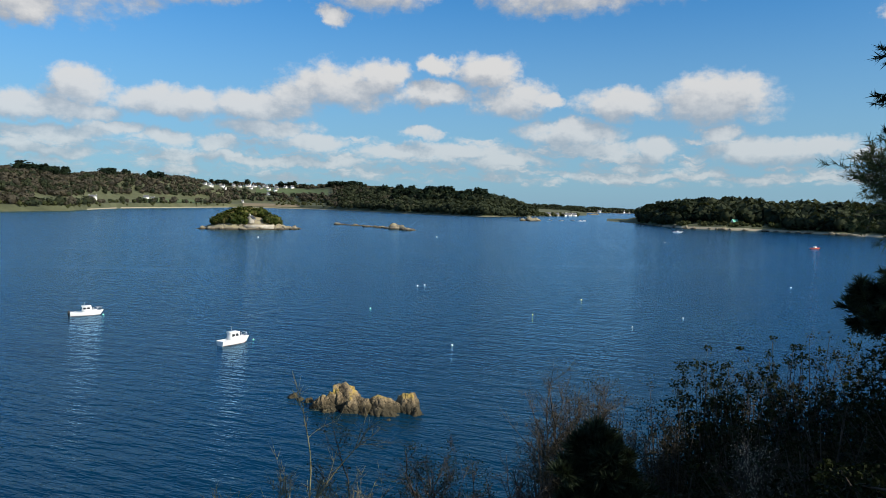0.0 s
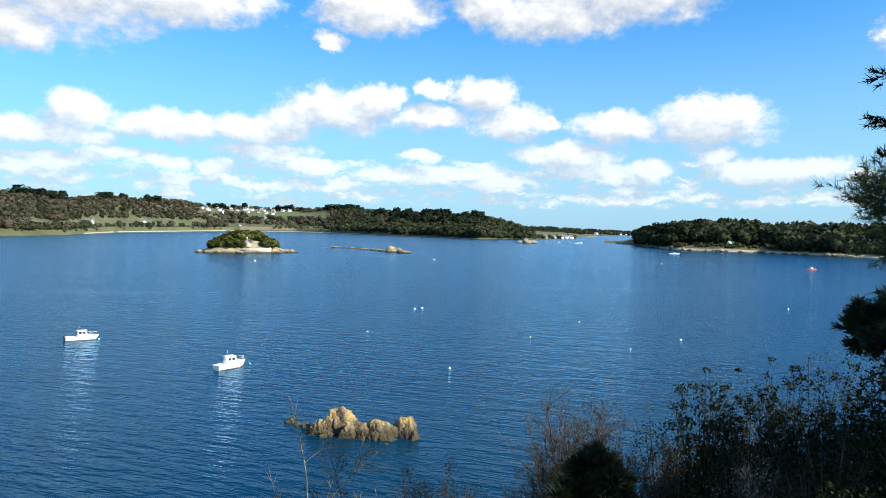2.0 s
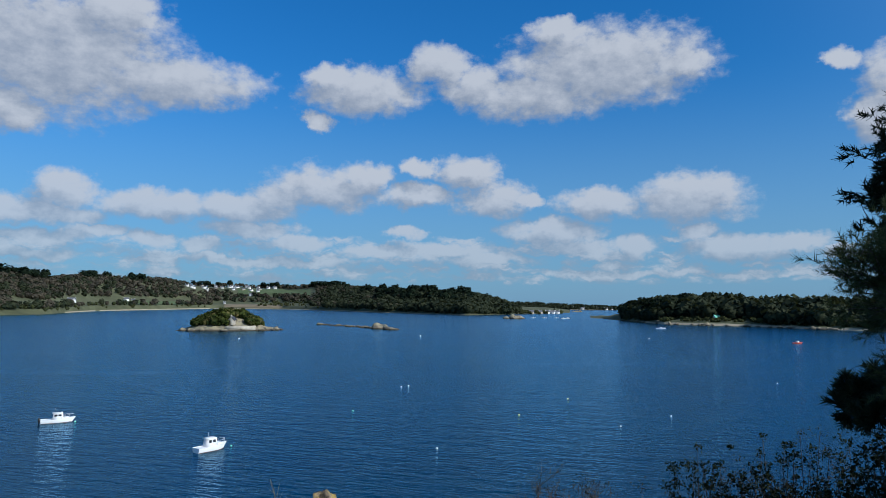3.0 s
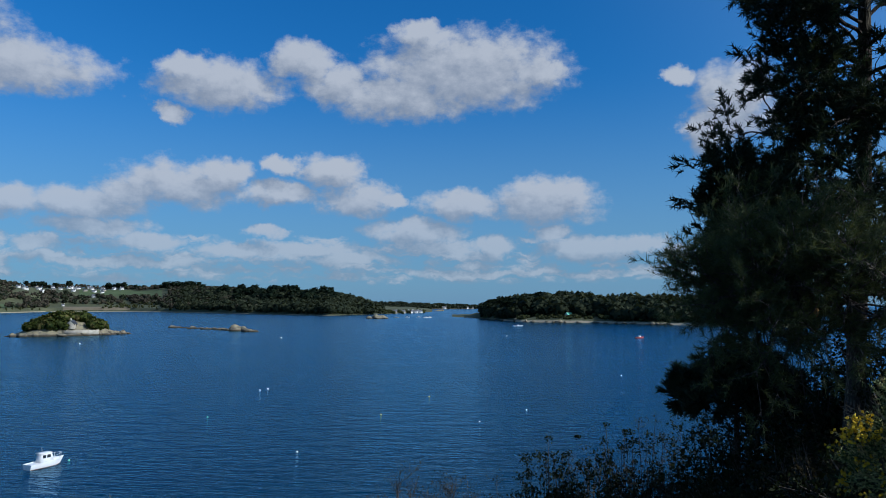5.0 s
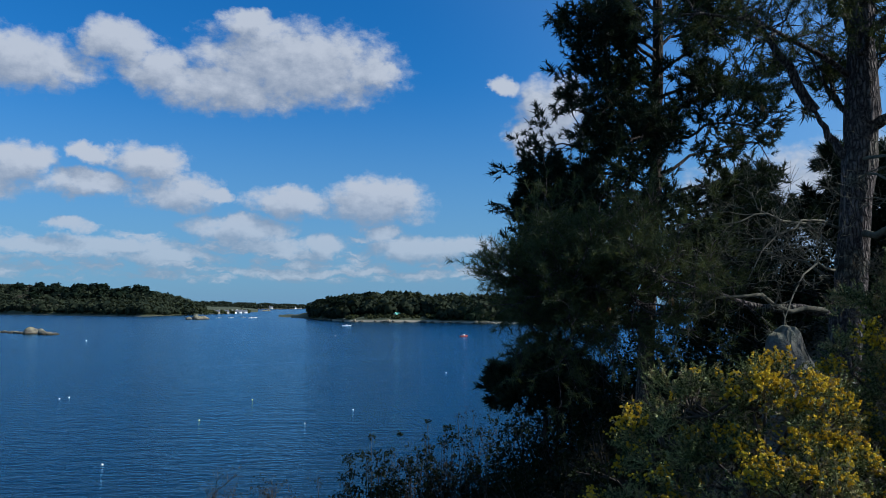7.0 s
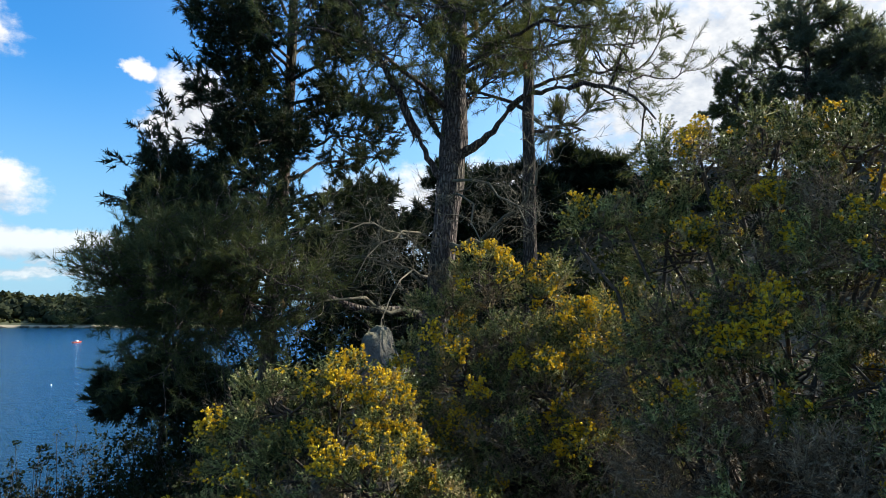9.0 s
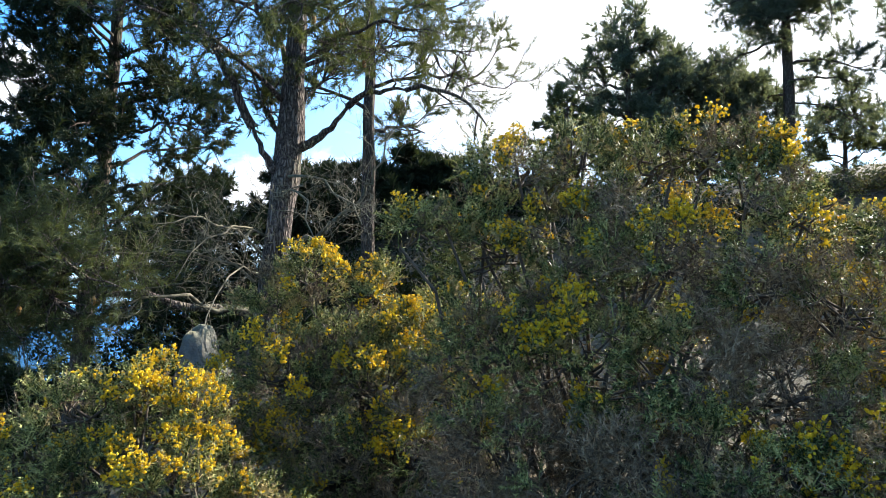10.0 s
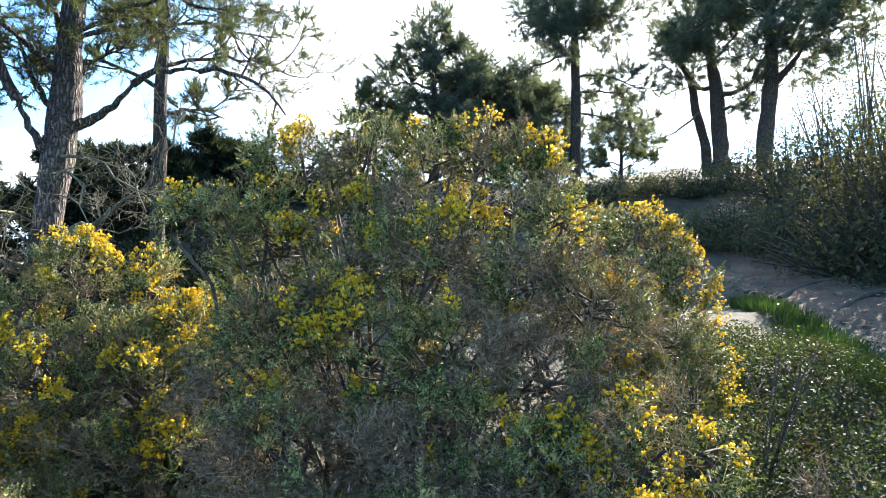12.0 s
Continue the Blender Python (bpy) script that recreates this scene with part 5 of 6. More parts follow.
# ---------------- bare trees and shrubs on the slope ----------------
def bare_tree(name, label, base, height, spread, mat, seed, stems=6, kids=5, depth=3, r=0.05, leaf=None, leaf_n=0, leaf_size=0.05, category="tree", thin=0.004):
    rng = np.random.default_rng(seed)
    tree = thing(name, label, category, base)
    g, tips, twigs = Geo(), [], []
    for k in range(stems):
        a = rng.random() * 6.283
        d = np.array([math.cos(a) * spread, math.sin(a) * spread, 1.0])
        d /= np.linalg.norm(d)
        s = np.array([math.cos(a), math.sin(a), 0]) * r * 1.5
        grow(g, tips, twigs, s, d, height * rng.uniform(0.5, 0.74), r * rng.uniform(0.6, 1.0), depth, rng, 0.3, 0.15, kids, 5, 0.55, 0.2, 0.45)
        if category == "plant" or k == stems - 1:
            lay_twigs(g, [(p, d, l, max(w, thin)) for p, d, l, w in twigs], rng)
            part("stem" if category == "plant" else "framework", g, mat, tree)
            g, twigs = Geo(), []
    if leaf and leaf_n:
        pos = np.array([t[0] for t in tips])
        lg = Geo()
        v = np.array([(-0.5, 0, 0), (0, -0.3, 0.05), (0.5, 0, 0), (0, 0.3, 0.05)])
        t = np.array([(0, 1, 2), (0, 2, 3)])
        p = np.repeat(pos, leaf_n, 0) + rng.normal(size=(len(pos) * leaf_n, 3)) * leaf_size * 2.2
        stamp(lg, v, t, p, turns(rng.normal(size=p.shape) + np.array([0, 0, 0.6]), rng), leaf_size * rng.uniform(0.6, 1.5, len(p)))
        stuff("foliage", lg, leaf, tree)
    return tree


def slope_tree(az, el_top, dist, **kw):
    p = bearing(az, dist)
    z = ground_at(p[0], p[1]) - 0.1
    top = EYE + dist * math.tan(radians(el_top))
    return bare_tree(base=(p[0], p[1], z), height=max(1.0, top - z), **kw)


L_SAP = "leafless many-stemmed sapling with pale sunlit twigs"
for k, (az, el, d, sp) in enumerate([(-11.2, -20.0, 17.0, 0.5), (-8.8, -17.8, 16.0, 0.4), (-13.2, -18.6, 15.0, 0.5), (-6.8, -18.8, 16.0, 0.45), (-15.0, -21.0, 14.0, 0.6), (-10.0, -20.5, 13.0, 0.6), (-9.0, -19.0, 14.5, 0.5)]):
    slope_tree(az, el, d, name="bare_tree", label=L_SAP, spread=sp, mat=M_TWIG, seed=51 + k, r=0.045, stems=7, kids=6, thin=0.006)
for k, (az, el, d) in enumerate([(-1.5, -16.5, 17.0), (2.0, -17.5, 17.0)]):
    slope_tree(az, el, d, name="bare_tree", label="slender tree with a haze of olive buds", spread=0.3, mat=M_TWIG_DARK, seed=61 + k, r=0.05, kids=6, leaf=M_SHRUB, leaf_n=3, leaf_size=0.04)
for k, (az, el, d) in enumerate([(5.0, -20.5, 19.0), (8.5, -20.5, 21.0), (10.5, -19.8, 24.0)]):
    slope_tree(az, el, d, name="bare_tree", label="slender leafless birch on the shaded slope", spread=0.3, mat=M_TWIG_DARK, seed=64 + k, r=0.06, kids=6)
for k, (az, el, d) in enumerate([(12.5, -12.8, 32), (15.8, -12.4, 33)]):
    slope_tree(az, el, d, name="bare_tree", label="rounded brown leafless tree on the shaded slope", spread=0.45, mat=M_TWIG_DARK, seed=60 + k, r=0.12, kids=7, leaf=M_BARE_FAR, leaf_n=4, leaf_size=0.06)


def shrub(az, el_top, dist, width, seed, mat=M_SHRUB, label="dark tangled shrub on the shaded slope", size=0.09, dens=1.0, loose=1.0):
    """A dense leafy shrub: a few stems and many small leaves in clumps."""
    p = bearing(az, dist)
    z = ground_at(p[0], p[1]) - 0.15
    h = max(0.6, EYE + dist * math.tan(radians(el_top)) - z)
    rng = np.random.default_rng(seed)
    ob = thing("shrub", label, "bush", (p[0], p[1], z))
    g, lg = Geo(), Geo()
    n = int(60 * dens * max(1, width * h / 6))
    d = rng.normal(size=(n, 3))
    d /= np.linalg.norm(d, axis=1)[:, None]
    d[:, 2] = np.abs(d[:, 2])
    c = d * np.array([width, width, h]) * rng.uniform(0.5, 1.0, (n, 1))
    for k in range(0, n, 2):
        tube(g, np.array([rng.normal(size=3) * [0.2, 0.2, 0], c[k] * 0.5 + rng.normal(size=3) * 0.1, c[k]]), [0.04, 0.025, 0.008], 4, cap=False)
    m = 26
    q = np.repeat(c, m, 0) + rng.normal(size=(n * m, 3)) * width * 0.075 * loose
    v = np.array([(-0.5, 0, 0), (0, -0.28, 0.06), (0.5, 0, 0), (0, 0.28, 0.06)])
    stamp(lg, v, np.array([(0, 1, 2), (0, 2, 3)]), q, turns(rng.normal(size=q.shape) + np.array([0, 0, 0.4]), rng), size * 1.15 * rng.uniform(0.6, 1.5, len(q)))
    # broad shaded leaves deep in the bush close it to the light
    k = n * 10
    e = rng.normal(size=(k, 3))
    e /= np.linalg.norm(e, axis=1)[:, None]
    e[:, 2] = np.abs(e[:, 2])
    q = e * np.array([width, width, h]) * rng.uniform(0.15, 0.78, (k, 1))
    stamp(lg, v, np.array([(0, 1, 2), (0, 2, 3)]), q, turns(e + rng.normal(size=e.shape) * 0.6, rng), min(width * 0.12, size * 2.4) * rng.uniform(0.6, 1.4, k))
    part("framework", g, M_TWIG_DARK, ob)
    stuff("foliage", lg, mat, ob)
    return ob


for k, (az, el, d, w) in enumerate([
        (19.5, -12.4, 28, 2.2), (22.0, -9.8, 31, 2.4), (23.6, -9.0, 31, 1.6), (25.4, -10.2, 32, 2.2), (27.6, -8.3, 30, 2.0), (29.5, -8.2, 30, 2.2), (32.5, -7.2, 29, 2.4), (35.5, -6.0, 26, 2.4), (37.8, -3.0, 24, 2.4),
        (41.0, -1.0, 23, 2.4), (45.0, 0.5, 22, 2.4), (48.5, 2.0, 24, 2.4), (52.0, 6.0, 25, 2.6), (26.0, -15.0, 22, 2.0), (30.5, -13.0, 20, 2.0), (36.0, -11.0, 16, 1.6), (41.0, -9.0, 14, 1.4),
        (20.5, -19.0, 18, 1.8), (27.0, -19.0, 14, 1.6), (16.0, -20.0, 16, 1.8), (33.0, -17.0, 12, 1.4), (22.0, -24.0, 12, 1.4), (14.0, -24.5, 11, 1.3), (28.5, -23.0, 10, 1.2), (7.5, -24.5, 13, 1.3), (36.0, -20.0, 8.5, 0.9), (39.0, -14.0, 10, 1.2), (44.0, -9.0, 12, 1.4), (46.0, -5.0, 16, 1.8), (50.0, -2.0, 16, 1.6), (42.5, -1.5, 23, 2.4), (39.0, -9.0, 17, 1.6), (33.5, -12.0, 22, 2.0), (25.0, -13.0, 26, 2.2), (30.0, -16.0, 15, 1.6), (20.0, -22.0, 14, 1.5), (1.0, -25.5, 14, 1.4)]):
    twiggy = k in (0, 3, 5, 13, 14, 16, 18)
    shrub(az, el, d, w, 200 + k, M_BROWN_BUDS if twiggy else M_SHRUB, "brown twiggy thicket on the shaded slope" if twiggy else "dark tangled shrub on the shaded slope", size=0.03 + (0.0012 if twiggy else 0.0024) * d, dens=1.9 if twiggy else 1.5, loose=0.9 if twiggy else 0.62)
for k, (az, el, d, w) in enumerate([(14.8, -12.3, 31, 2.2), (12.4, -13.2, 31, 1.8), (10.4, -15.2, 30, 1.4)]):
    shrub(az, el, d, w, 260 + k, M_BROWN_BUDS, "rounded brown budding tree on the shaded slope", size=0.06, dens=2.0, loose=0.9)
slope_tree(27.0, -15.5, 17.0, name="blossom_tree", label="bare shrub dotted with white blossom", spread=0.5, mat=M_TWIG_DARK, seed=91, r=0.05, kids=5, leaf=M_BLOSSOM, leaf_n=1, leaf_size=0.024, category="bush")
rock("boulder", (*bearing(52.4, 9.0)[:2], 20.8), (0.50, 0.5, 0.95), 131, M_BOULDER, "rounded grey granite boulder under the pine", 20, detail=20)
for az_, el_, d_, sz in [(2.6, -27.3, 8.0, (0.42, 0.35, 0.3)), (0.2, -27.6, 8.6, (0.6, 0.3, 0.28)), (12.3, -28.2, 7.6, (0.14, 0.12, 0.4))]:
    q_ = P(az_, el_, d_)
    rock("boulder", (q_[0], q_[1], min(q_[2], ground_at(q_[0], q_[1]) + sz[2] * 0.5)), sz, 140 + int(az_), M_BOULDER, "pale lichened granite boulder on the slope", 35, "boulders on the slope", detail=14)
bare_tree("sprouting_stems", "thin pale budding stems beside the gorse", base_of(100.0, 5.0), 1.5, 0.5, M_TWIG, 95, stems=7, kids=4, depth=1, r=0.008, leaf=M_LEAF_GREEN, leaf_n=2, leaf_size=0.02, category="plant", thin=0.003)
bare_tree("sprouting_stems", "thin pale budding stems by the footpath", base_of(107.0, 5.6), 1.3, 0.4, M_TWIG_DARK, 96, stems=6, kids=4, depth=1, r=0.008, leaf=M_LEAF_GREEN, leaf_n=2, leaf_size=0.02, category="plant", thin=0.003)
rng_s = random.Random(77)
for k in range(70):
    w_ = rng_s.uniform(6.0, 15.0)
    s_ = float(np.interp(w_, PATH_W, PATH_S)) + rng_s.uniform(-1.0, 1.0)
    x_, y_ = w_ * 0.94 + s_ * 0.34, -w_ * 0.34 + s_ * 0.94
    r_ = rng_s.uniform(0.02, 0.075)
    rock("stone", (x_, y_, ground_at(x_, y_) + 0.03), (r_ * 1.3, r_, r_ * 0.6), 150 + k % 7, M_BOULDER, "small grey stone lying on the footpath", rng_s.uniform(0, 180), "stones on the footpath", detail=6, cuts=6)
for (w0, s0), (w1, s1) in (((11.2, -0.6), (13.6, -1.6)), ((8.6, -1.2), (11.0, -2.3)), ((12.6, 0.0), (14.8, -1.0))):
    g_, n_ = Geo(), 8
    line_ = []
    for k in range(n_):
        u_ = k / (n_ - 1)
        w_, s_ = w0 + (w1 - w0) * u_ + 0.12 * math.sin(5 * u_), s0 + (s1 - s0) * u_
        x_, y_ = w_ * 0.94 + s_ * 0.34, -w_ * 0.34 + s_ * 0.94
        line_.append((x_, y_, ground_at(x_, y_) + 0.05 - 0.05 * abs(2 * u_ - 1) ** 3))
    tube(g_, line_, [0.05, 0.06, 0.055, 0.05, 0.045, 0.04, 0.03, 0.02], 7)
    tagged(part("tree_root", g_, M_TWIG_DARK, smooth=True), "bare tree root crossing the footpath", "root", "roots across the footpath")
L_H = "shaded dark green hedge bush on the hillside"
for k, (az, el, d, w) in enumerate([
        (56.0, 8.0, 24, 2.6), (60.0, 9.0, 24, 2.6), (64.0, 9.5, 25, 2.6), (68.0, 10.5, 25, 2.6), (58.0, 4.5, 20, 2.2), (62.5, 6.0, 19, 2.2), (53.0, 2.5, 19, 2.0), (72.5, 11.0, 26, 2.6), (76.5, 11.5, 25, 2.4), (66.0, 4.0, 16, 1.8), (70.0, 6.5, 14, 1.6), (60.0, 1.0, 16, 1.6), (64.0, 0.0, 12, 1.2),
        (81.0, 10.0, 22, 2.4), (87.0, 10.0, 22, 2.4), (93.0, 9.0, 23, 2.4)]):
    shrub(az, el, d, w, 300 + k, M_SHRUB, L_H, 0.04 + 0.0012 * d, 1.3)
L_B = "glare-paled olive brushwood bush on the bank beside the footpath"
# Tall bushes beyond bearing 119: added, mostly out of view, to shade the undergrowth.
for k, (az, el, d, w) in enumerate([
        (97.5, 9.5, 24, 2.2), (101.0, 9.8, 25, 2.2), (104.5, 10.2, 25, 2.0), (108.0, 11.5, 25, 2.0), (111.0, 13.0, 23, 2.0), (113.8, 16.0, 21, 2.0), (116.8, 20.0, 19, 2.2), (119.8, 22.0, 15, 2.0), (123.0, 25.0, 14.5, 2.2), (127.0, 25.0, 14, 2.2), (131.5, 25.0, 13.5, 2.2), (100.0, 6.5, 20, 1.6),
        (103.5, 6.8, 20, 1.6), (107.0, 7.8, 19, 1.7), (110.5, 9.0, 18, 1.7), (114.4, 14.0, 15.5, 1.9), (117.5, 17.5, 15, 2.0), (121.0, 12.0, 14.5, 1.5), (105.5, 4.5, 19.5, 1.1), (109.0, 4.5, 18.5, 1.1), (112.5, 5.0, 17.2, 1.1), (115.5, 5.0, 16.0, 1.1), (119.0, 5.0, 15.0, 1.1)]):
    shrub(az, el, d, w, 340 + k, M_BRUSH, L_B, 0.026 + 0.0010 * d, 2.2, 0.6)


# ---------------- ground cover ----------------
def cover(name, label, count, seed, mat, where, blade=True, size=0.2):
    """Grass blades or small leaves over a stretch of the hillside."""
    rng = np.random.default_rng(seed)
    x, y = where(rng, count)
    z = headland_height(x, y)
    g, p = Geo(), np.stack([x, y, z], -1)
    if blade:
        v = np.array([(-0.02, 0, 0), (0.02, 0, 0), (0.012, 0.10, 0.55), (0.0, 0.3, 1.0)])
        t = np.array([(0, 1, 2), (0, 2, 3)])
        way = rng.normal(size=(len(x), 3)) * 0.35 + np.array([0, 0, 1])
    else:
        v = np.array([(-0.5, 0, 0), (0, -0.3, 0.06), (0.5, 0, 0), (0, 0.3, 0.06)])
        t = np.array([(0, 1, 2), (0, 2, 3)])
        way = rng.normal(size=(len(x), 3)) * 0.8 + np.array([0, 0, 0.8])
        p[:, 2] += rng.random(len(x)) ** 2 * (0.03 if "litter" in name else 0.22)
    stamp(g, v, t, p, turns(way, rng), size * rng.uniform(0.5, 1.4, len(x)))
    return tagged(part(name, g, mat), label, "undergrowth", kind="stuff")


def beside_path(lo, hi, w0, w1):
    def where(rng, n):
        w = rng.uniform(w0, w1, n)
        s = np.interp(w, PATH_W, PATH_S) + rng.uniform(lo, hi, n)
        return w * 0.94 + s * 0.34, -w * 0.34 + s * 0.94
    return where


def sector(a0, a1, d0, d1):
    def where(rng, n):
        a, d = np.radians(rng.uniform(a0, a1, n)), np.sqrt(rng.uniform(d0 ** 2, d1 ** 2, n))
        return np.sin(a) * d, np.cos(a) * d
    return where


cover("grass", "short green grass along the footpath's edge", 6000, 401, M_LEAF_GREEN, beside_path(0.95, 1.5, 7.0, 12.5), True, 0.14)
cover("grass_far_side", "dull grass on the bank beside the footpath", 6000, 402, M_BRUSH, beside_path(-2.6, -1.05, 6, 20), True, 0.2)
cover("undergrowth", "low dark leafy undergrowth among the gorse", 70000, 403, M_LEAF_DIM, beside_path(1.1, 3.4, 2.4, 8.6), False, 0.032)
cover("ground_litter", "brown dead leaves strewn on the footpath", 2600, 407, M_GORSE_DRY, beside_path(-1.1, 1.3, 5.0, 15), False, 0.05)
cover("leaf_litter", "brown dead bracken and leaf litter on the slope", 26000, 404, M_GORSE_DRY, sector(30, 96, 2.5, 24), False, 0.09)
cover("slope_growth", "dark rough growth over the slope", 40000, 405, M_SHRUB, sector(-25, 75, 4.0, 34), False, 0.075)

# ---------------- boats, buoys, houses ----------------
def hull_geo(L, B, H, flare=0.8, n=14):
    """A planked-over motor-boat hull, bow to +x, waterline at z=0."""
    g = Geo()
    rows_, m = [], 9
    for i in range(n):
        u = i / (n - 1)
        x = -L / 2 + L * u
        half = B / 2 * (1 - max(0, (u - 0.35) / 0.65) ** 2.2) * (0.92 + 0.08 * min(1, u * 4)) + 0.02
        sheer = H * (0.85 + 0.35 * u ** 2)
        for j in range(m):
            s = j / (m - 1) * 2 - 1
            k = 1 - abs(s)
            y = half * math.copysign(min(1, (1 - k) * 1.55) ** 0.7, s) if s else 0
            z = -0.3 + (sheer + 0.3) * max(0, (abs(s) - 0.38) / 0.62)
            xx = x + (0.10 * L * max(0, (u - 0.8) / 0.2) * (z / H - 0.6))
            rows_.append((xx, y * (0.85 + 0.15 * max(0, z / H)), z))
    q = [(i * m + j, (i + 1) * m + j, (i + 1) * m + j + 1, i * m + j + 1) for i in range(n - 1) for j in range(m - 1)]
    g.put(rows_, q)
    deck = []
    for i in range(n):
        a, b = rows_[i * m], rows_[i * m + m - 1]
        deck += [(a[0], a[1] * 0.97, a[2] - 0.06), (b[0], b[1] * 0.97, b[2] - 0.06)]
    g.put(deck, [(2 * i, 2 * i + 2, 2 * i + 3, 2 * i + 1) for i in range(n - 1)])
    g.put([rows_[j] for j in range(m)], None, [(0, j, j + 1) for j in range(1, m - 1)])
    return g


def motor_boat(label, at, turn, L=6.3, B=2.4, engine=True, cabin_x=0.1):
    boat = thing("motor_boat", label, "boat", at, turn)
    part("hull", hull_geo(L, B, 0.95), M_WHITE, boat, smooth=False)
    band = Geo()
    tube(band, [(-L * 0.49, -B * 0.46, 0.08), (0, -B * 0.47, 0.08), (L * 0.25, -B * 0.40, 0.1), (L * 0.47, 0, 0.12)], [0.05] * 4, 6)
    part("waterline_stripe", band, M_ANTIFOUL, boat, "brown antifouling line")
    c = Geo()
    block(c, (cabin_x - 1.1, -0.75, 0.75), (cabin_x + 1.2, 0.75, 2.05), (0.78, 0.86))
    cabin = part("cabin", c, M_WHITE, boat)
    r = Geo()
    block(r, (cabin_x - 1.15, -0.8, 2.05), (cabin_x + 1.0, 0.8, 2.16), (0.9, 0.9))
    part("roof", r, M_WHITE, cabin)
    for s in (-1, 1):
        for x0, x1 in ((-0.75, -0.1), (0.05, 0.75)):
            w = Geo()
            y = s * 0.70
            w.put([(cabin_x + x0, y, 1.4), (cabin_x + x1, y, 1.4), (cabin_x + x1 * 0.9, y * 0.955, 1.85), (cabin_x + x0 * 0.95, y * 0.955, 1.85)], [(0, 1, 2, 3) if s < 0 else (3, 2, 1, 0)])
            part("window", w, M_GLASS_DARK, cabin)
    w = Geo()
    w.put([(cabin_x + 1.10, -0.6, 1.35), (cabin_x + 1.10, 0.6, 1.35), (cabin_x + 0.99, 0.55, 1.88), (cabin_x + 0.99, -0.55, 1.88)], [(0, 1, 2, 3)])
    part("windscreen", w, M_GLASS_DARK, cabin)
    fore = Geo()
    block(fore, (cabin_x + 1.1, -0.8, 0.85), (L * 0.36, 0.8, 1.2), (0.85, 0.6))
    part("foredeck", fore, M_WHITE, boat)
    rail = Geo()
    for s in (-1, 1):
        pts = [(L * (0.12 + 0.36 * u), s * (B * 0.44 * (1 - u ** 2.5) + 0.03), 1.55 + 0.2 * u) for u in np.linspace(0, 1, 7)]
        tube(rail, pts, [0.022] * 7, 5)
        for p in pts[::2]:
            tube(rail, [p, (p[0], p[1], 0.95)], [0.018, 0.018], 5)
    part("bow_rail", rail, M_STEEL, boat)
    mast = Geo()
    tube(mast, [(cabin_x - 0.4, 0, 2.1), (cabin_x - 0.5, 0, 3.1)], [0.025, 0.015], 5)
    part("mast", mast, M_STEEL, boat)
    if engine:
        e = Geo()
        block(e, (-L * 0.5 - 0.55, -0.28, 0.35), (-L * 0.5 - 0.02, 0.28, 1.25), (0.7, 0.75))
        tube(e, [(-L * 0.5 - 0.3, 0, 0.4), (-L * 0.5 - 0.3, 0, -0.4)], [0.12, 0.09], 8)
        part("outboard_motor", e, M_BLACK, boat, "black outboard motor")
    return boat


p1, p2 = bearing(-25.65, 146.5), bearing(-15.2, 111.5)
motor_boat("white motor boat with black outboard moored in the bay", tuple(p1), 27, L=6.6).scale = (0.8, 0.8, 0.85)
motor_boat("white cabin boat moored in the bay", tuple(p2), 50, L=6.2, B=2.4, engine=False, cabin_x=-0.1).scale = (0.8, 0.8, 0.9)


def buoy(at, mat, r, label):
    b = thing("mooring_buoy", label, "buoy", at, 0, "mooring buoys")
    g = Geo()
    ball(g, (0, 0, r * 0.35), r, 10, 14, (1, 1, 0.95))
    part("float", g, mat, b, smooth=True)
    h = Geo()
    tube(h, [(-r * 0.25, 0, r * 1.2), (-r * 0.2, 0, r * 1.6), (r * 0.2, 0, r * 1.6), (r * 0.25, 0, r * 1.2)], [r * 0.08] * 4, 6)
    part("handle", h, M_STEEL, b)


for az, d, mat, r, colour in [
        (-24.52, 146, M_BUOY_G, 0.34, "pale green"), (-13.7, 114, M_BUOY_G, 0.30, "pale green"), (-4.43, 146, M_BUOY_G, 0.30, "pale green"), (2.33, 108.5, M_BUOY_W, 0.34, "white"),
        (8.88, 142, M_BUOY_Y, 0.26, "yellowish"), (12.75, 168, M_BUOY_Y, 0.26, "yellowish"), (16.79, 133, M_BUOY_W, 0.22, "white"), (20.56, 148, M_BUOY_W, 0.26, "white"), (0.0, 189, M_BUOY_W, 0.34, "white"),
        (-0.6, 187, M_BUOY_W, 0.30, "white"), (-13.41, 438, M_BUOY_W, 0.8, "white"), (0.92, 469, M_BUOY_W, 0.7, "white"), (19.06, 475, M_BUOY_W, 0.5, "white"), (28.02, 222, M_BUOY_W, 0.3, "white")]:
    buoy(tuple(bearing(az, d)), mat, r * 0.52, colour + " round mooring buoy floating in the bay")


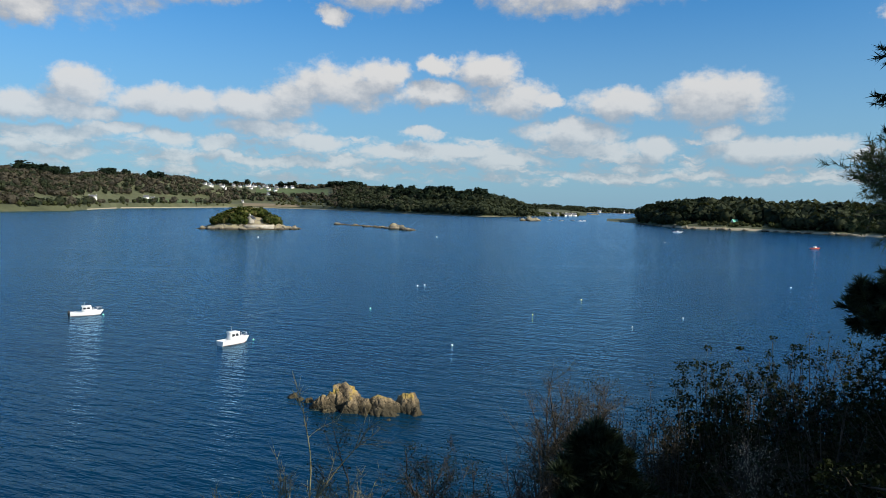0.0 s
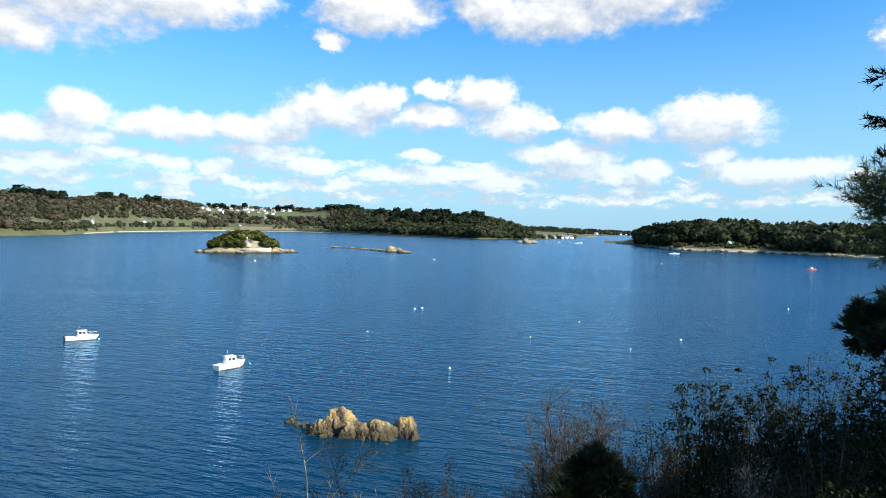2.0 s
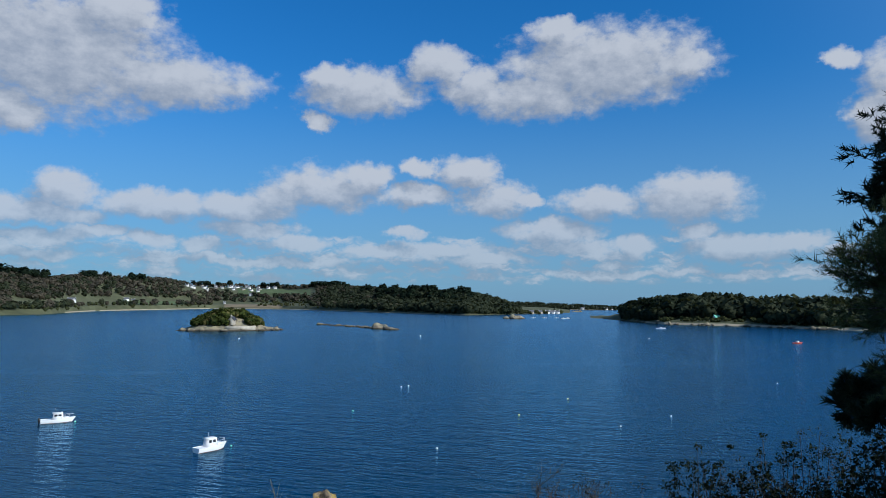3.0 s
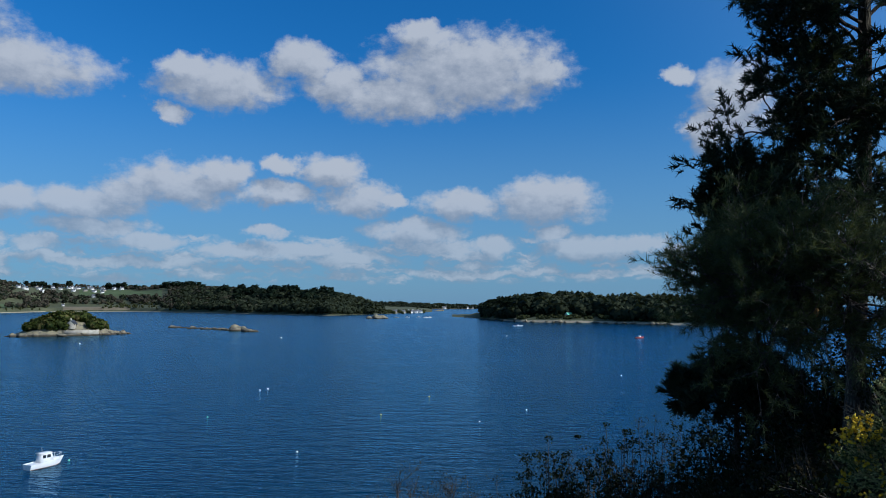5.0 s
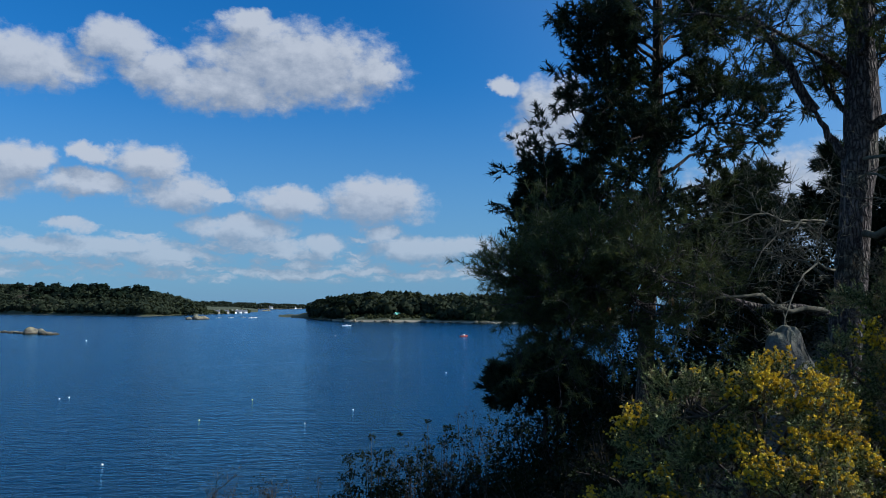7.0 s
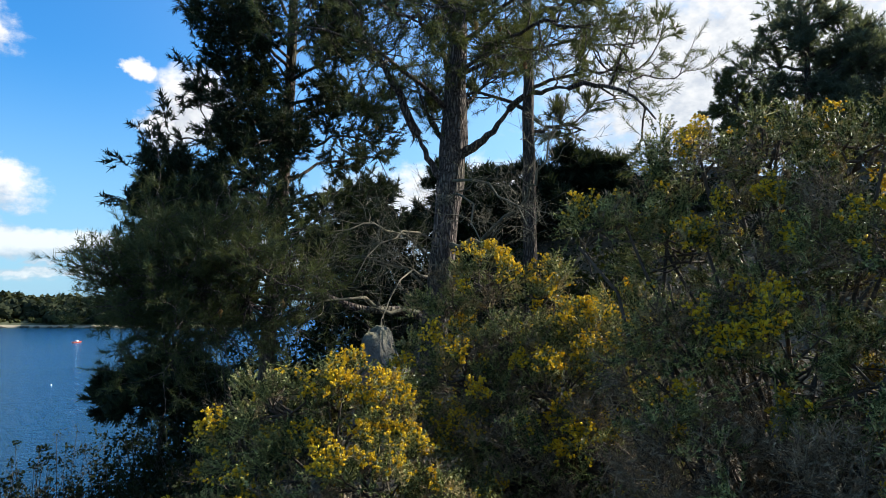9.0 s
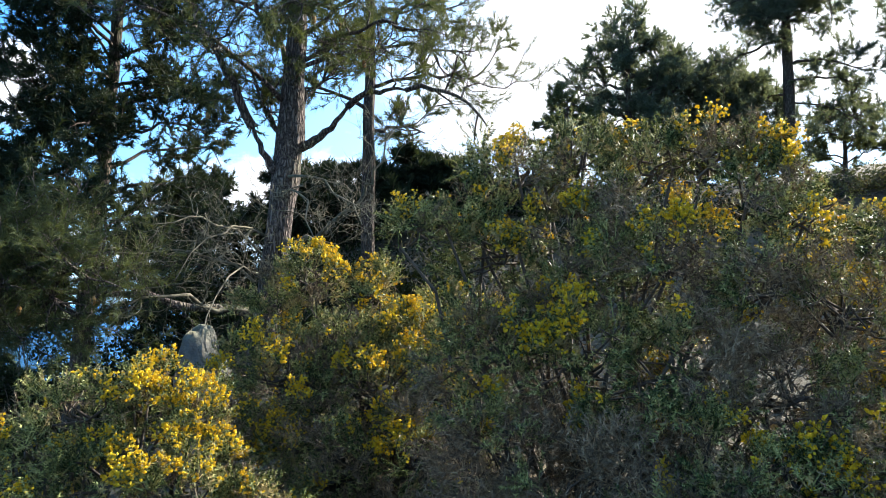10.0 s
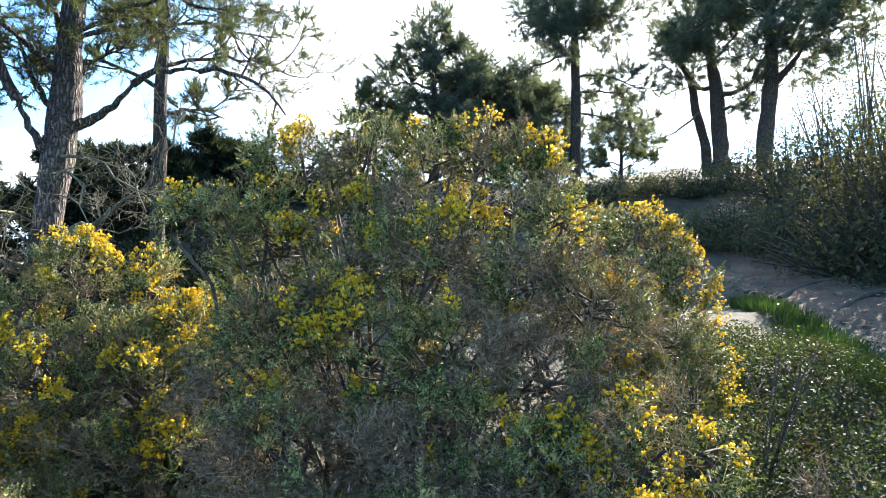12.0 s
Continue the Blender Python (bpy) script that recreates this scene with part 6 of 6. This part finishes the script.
def house(at, turn, L, W, H, wall, label, roof=M_SLATE, chimneys=2, group="houses on the far shore", windows=3):
    """A gabled house, long side along x, front to -y."""
    h = thing("house", label, "house", at, turn, group)
    pitch = W * 0.5
    g = Geo()
    v = [(-L / 2, -W / 2, -1.5), (L / 2, -W / 2, -1.5), (L / 2, W / 2, -1.5), (-L / 2, W / 2, -1.5), (-L / 2, -W / 2, H), (L / 2, -W / 2, H), (L / 2, W / 2, H), (-L / 2, W / 2, H), (-L / 2, 0, H + pitch), (L / 2, 0, H + pitch)]
    g.put(v, [(0, 1, 5, 4), (2, 3, 7, 6), (1, 2, 6, 5), (3, 0, 4, 7)], [(5, 6, 9), (7, 4, 8)])
    part("wall", g, wall, h)
    r = Geo()
    for s in (-1, 1):
        a, b = (s * (W / 2 + 0.3), H - 0.25), (0, H + pitch + 0.08)
        r.put([(-L / 2 - 0.2, a[0], a[1]), (L / 2 + 0.2, a[0], a[1]), (L / 2 + 0.2, b[0], b[1]), (-L / 2 - 0.2, b[0], b[1]), (-L / 2 - 0.2, a[0], a[1] + 0.25), (L / 2 + 0.2, a[0], a[1] + 0.25), (L / 2 + 0.2, b[0], b[1] + 0.25), (-L / 2 - 0.2, b[0], b[1] + 0.25)],
              [(0, 1, 2, 3), (4, 5, 6, 7), (0, 1, 5, 4), (0, 3, 7, 4), (1, 2, 6, 5)])
    rf = part("roof", r, roof, h)
    for k in range(chimneys):
        c = Geo()
        x = (-L / 2 + 0.5) if k == 0 else (L / 2 - 0.5)
        block(c, (x - 0.45, -0.6, H + pitch - 0.6), (x + 0.45, 0.6, H + pitch + 1.5))
        part("chimney", c, wall, rf)
    for k in range(windows):
        x = -L / 2 + L * (k + 0.5) / windows
        w = Geo()
        door = k == windows // 2
        block(w, (x - 0.5, -W / 2 - 0.05, 0.1 if door else 1.0), (x + 0.5, -W / 2 + 0.06, 2.2))
        part("door" if door else "window", w, M_GLASS_DARK, h)
    return h


def main_place(az, s, up=0.0):
    x, y, z = main_shape(np.array([az]), np.array([s]))
    return (float(x[0]), float(y[0]), float(z[0]) + up)


L_W = "white rendered house with slate roof on the far hillside"
house(main_place(-25.2, 190), 20, 16, 8, 4.5, M_WALL_W, L_W)
house(main_place(-25.05, 170), 110, 9, 7, 4.5, M_WALL_W, "white gabled house wing with slate roof")
house(main_place(-21.6, 185), 15, 13, 8, 4.5, M_WALL_W, L_W)
house(main_place(-21.15, 180), 25, 10, 6, 3.0, M_WALL_W, "low white outbuilding beside a house")
rng = random.Random(12)
for k in range(30):
    az = rng.uniform(-17.6, -10.6)
    s = rng.uniform(400, 620)
    house(main_place(az, s), rng.uniform(-50, 60), rng.uniform(9, 16), rng.uniform(7, 9), rng.uniform(3.5, 6), M_WALL_W if rng.random() < 0.75 else M_WALL_S, "village house with slate roof on the far hill", chimneys=rng.choice([1, 2]), group="village houses")
house(main_place(-12.6, 330), 15, 16, 9, 5.5, M_WALL_W, "large white house with slate roof below the village")
house(main_place(-14.6, 150), 15, 8, 7, 3.5, M_WALL_W, "small white shore house with slate roof")
m = isle.matrix_basis @ Matrix.Translation((3.0, -13.5, float(house_isle(np.array([3.0]), np.array([-13.5]))[2][0]) + 0.2))
house(tuple(m.translation), 14.25 + 70, 6.5, 4.4, 2.2, M_WALL_S, "small pale stone gabled house on the rocky island", chimneys=1, group="", windows=2)


# small craft and houses far off
def open_boat(label, at, turn, mat, L=5.0):
    b = thing("small_boat", label, "boat", at, turn, "far moored boats")
    part("hull", hull_geo(L, 1.9, 0.7, n=9), mat, b)
    g = Geo()
    block(g, (-0.9, -0.55, 0.5), (0.6, 0.55, 1.5), (0.8, 0.85))
    part("cuddy", g, M_WHITE, b)
    return b


open_boat("small red and white fishing boat moored in the bay", tuple(bearing(29.49, 460)), 10, M_RED, 6.0)
open_boat("small white boat moored off the wooded island", tuple(bearing(19.99, 681)), 0, M_WHITE, 9.0)
for az, d in ((10.07, 1103), (10.97, 1112), (11.92, 1122), (12.5, 1088), (12.8, 1100)):
    open_boat("small white boat moored off the far cape", tuple(bearing(az, d)), rng.uniform(-40, 40), M_WHITE, 8.0)
for az, s, t in ((11.2, 40, 10), (11.6, 46, -20), (10.6, 50, 30), (12.0, 40, 5), (9.9, 60, 0)):
    house(main_place(az, s), t, rng.uniform(9, 13), 7, 4, M_WALL_S if az < 11 else M_WALL_W, "small house with slate roof on the far cape", group="houses on the far cape")
for az, s in ((14.0, 60), (15.2, 70), (15.8, 50), (16.2, 60), (13.2, 90)):
    x, y, z = far_shape(np.array([az]), np.array([float(s)]))
    house((float(x[0]), float(y[0]), float(z[0])), rng.uniform(-30, 30), 15, 9, 5, M_WALL_W, "white house on the low far coast", group="houses on the far coast")
x, y, z = isle_shape(np.array([24.04]), np.array([34.0]))
house((float(x[0]), float(y[0]), float(z[0]) + 0.5), 15, 7, 5, 2.6, M_WALL_W, "small cabin with a pale green roof on the island", M_GREEN_ROOF, 0, "", 2)
for k in range(6):
    rock("islet_rock", tuple(bearing(13.3 + 0.09 * k, 2000 + 10 * k, -0.5)), (9, 7, 3.5 + (k % 3)), 110 + k, M_SHORE, "dark low rock in the channel", 30 * k, "rocks in the channel", detail=8)
# pale retaining wall below the island house
g = Geo()
block(g, (-11, -0.4, -1.5), (11, 0.4, 1.6), (1, 0.7))
w = part("garden_wall", g, M_WALL_S)
w.matrix_basis = isle.matrix_basis @ pose(9.0, -18.5, float(house_isle(np.array([9.0]), np.array([-18.5]))[2][0]) + 0.2, 0, 0, 4)
tagged(w, "pale stone retaining wall on the rocky island", "wall")
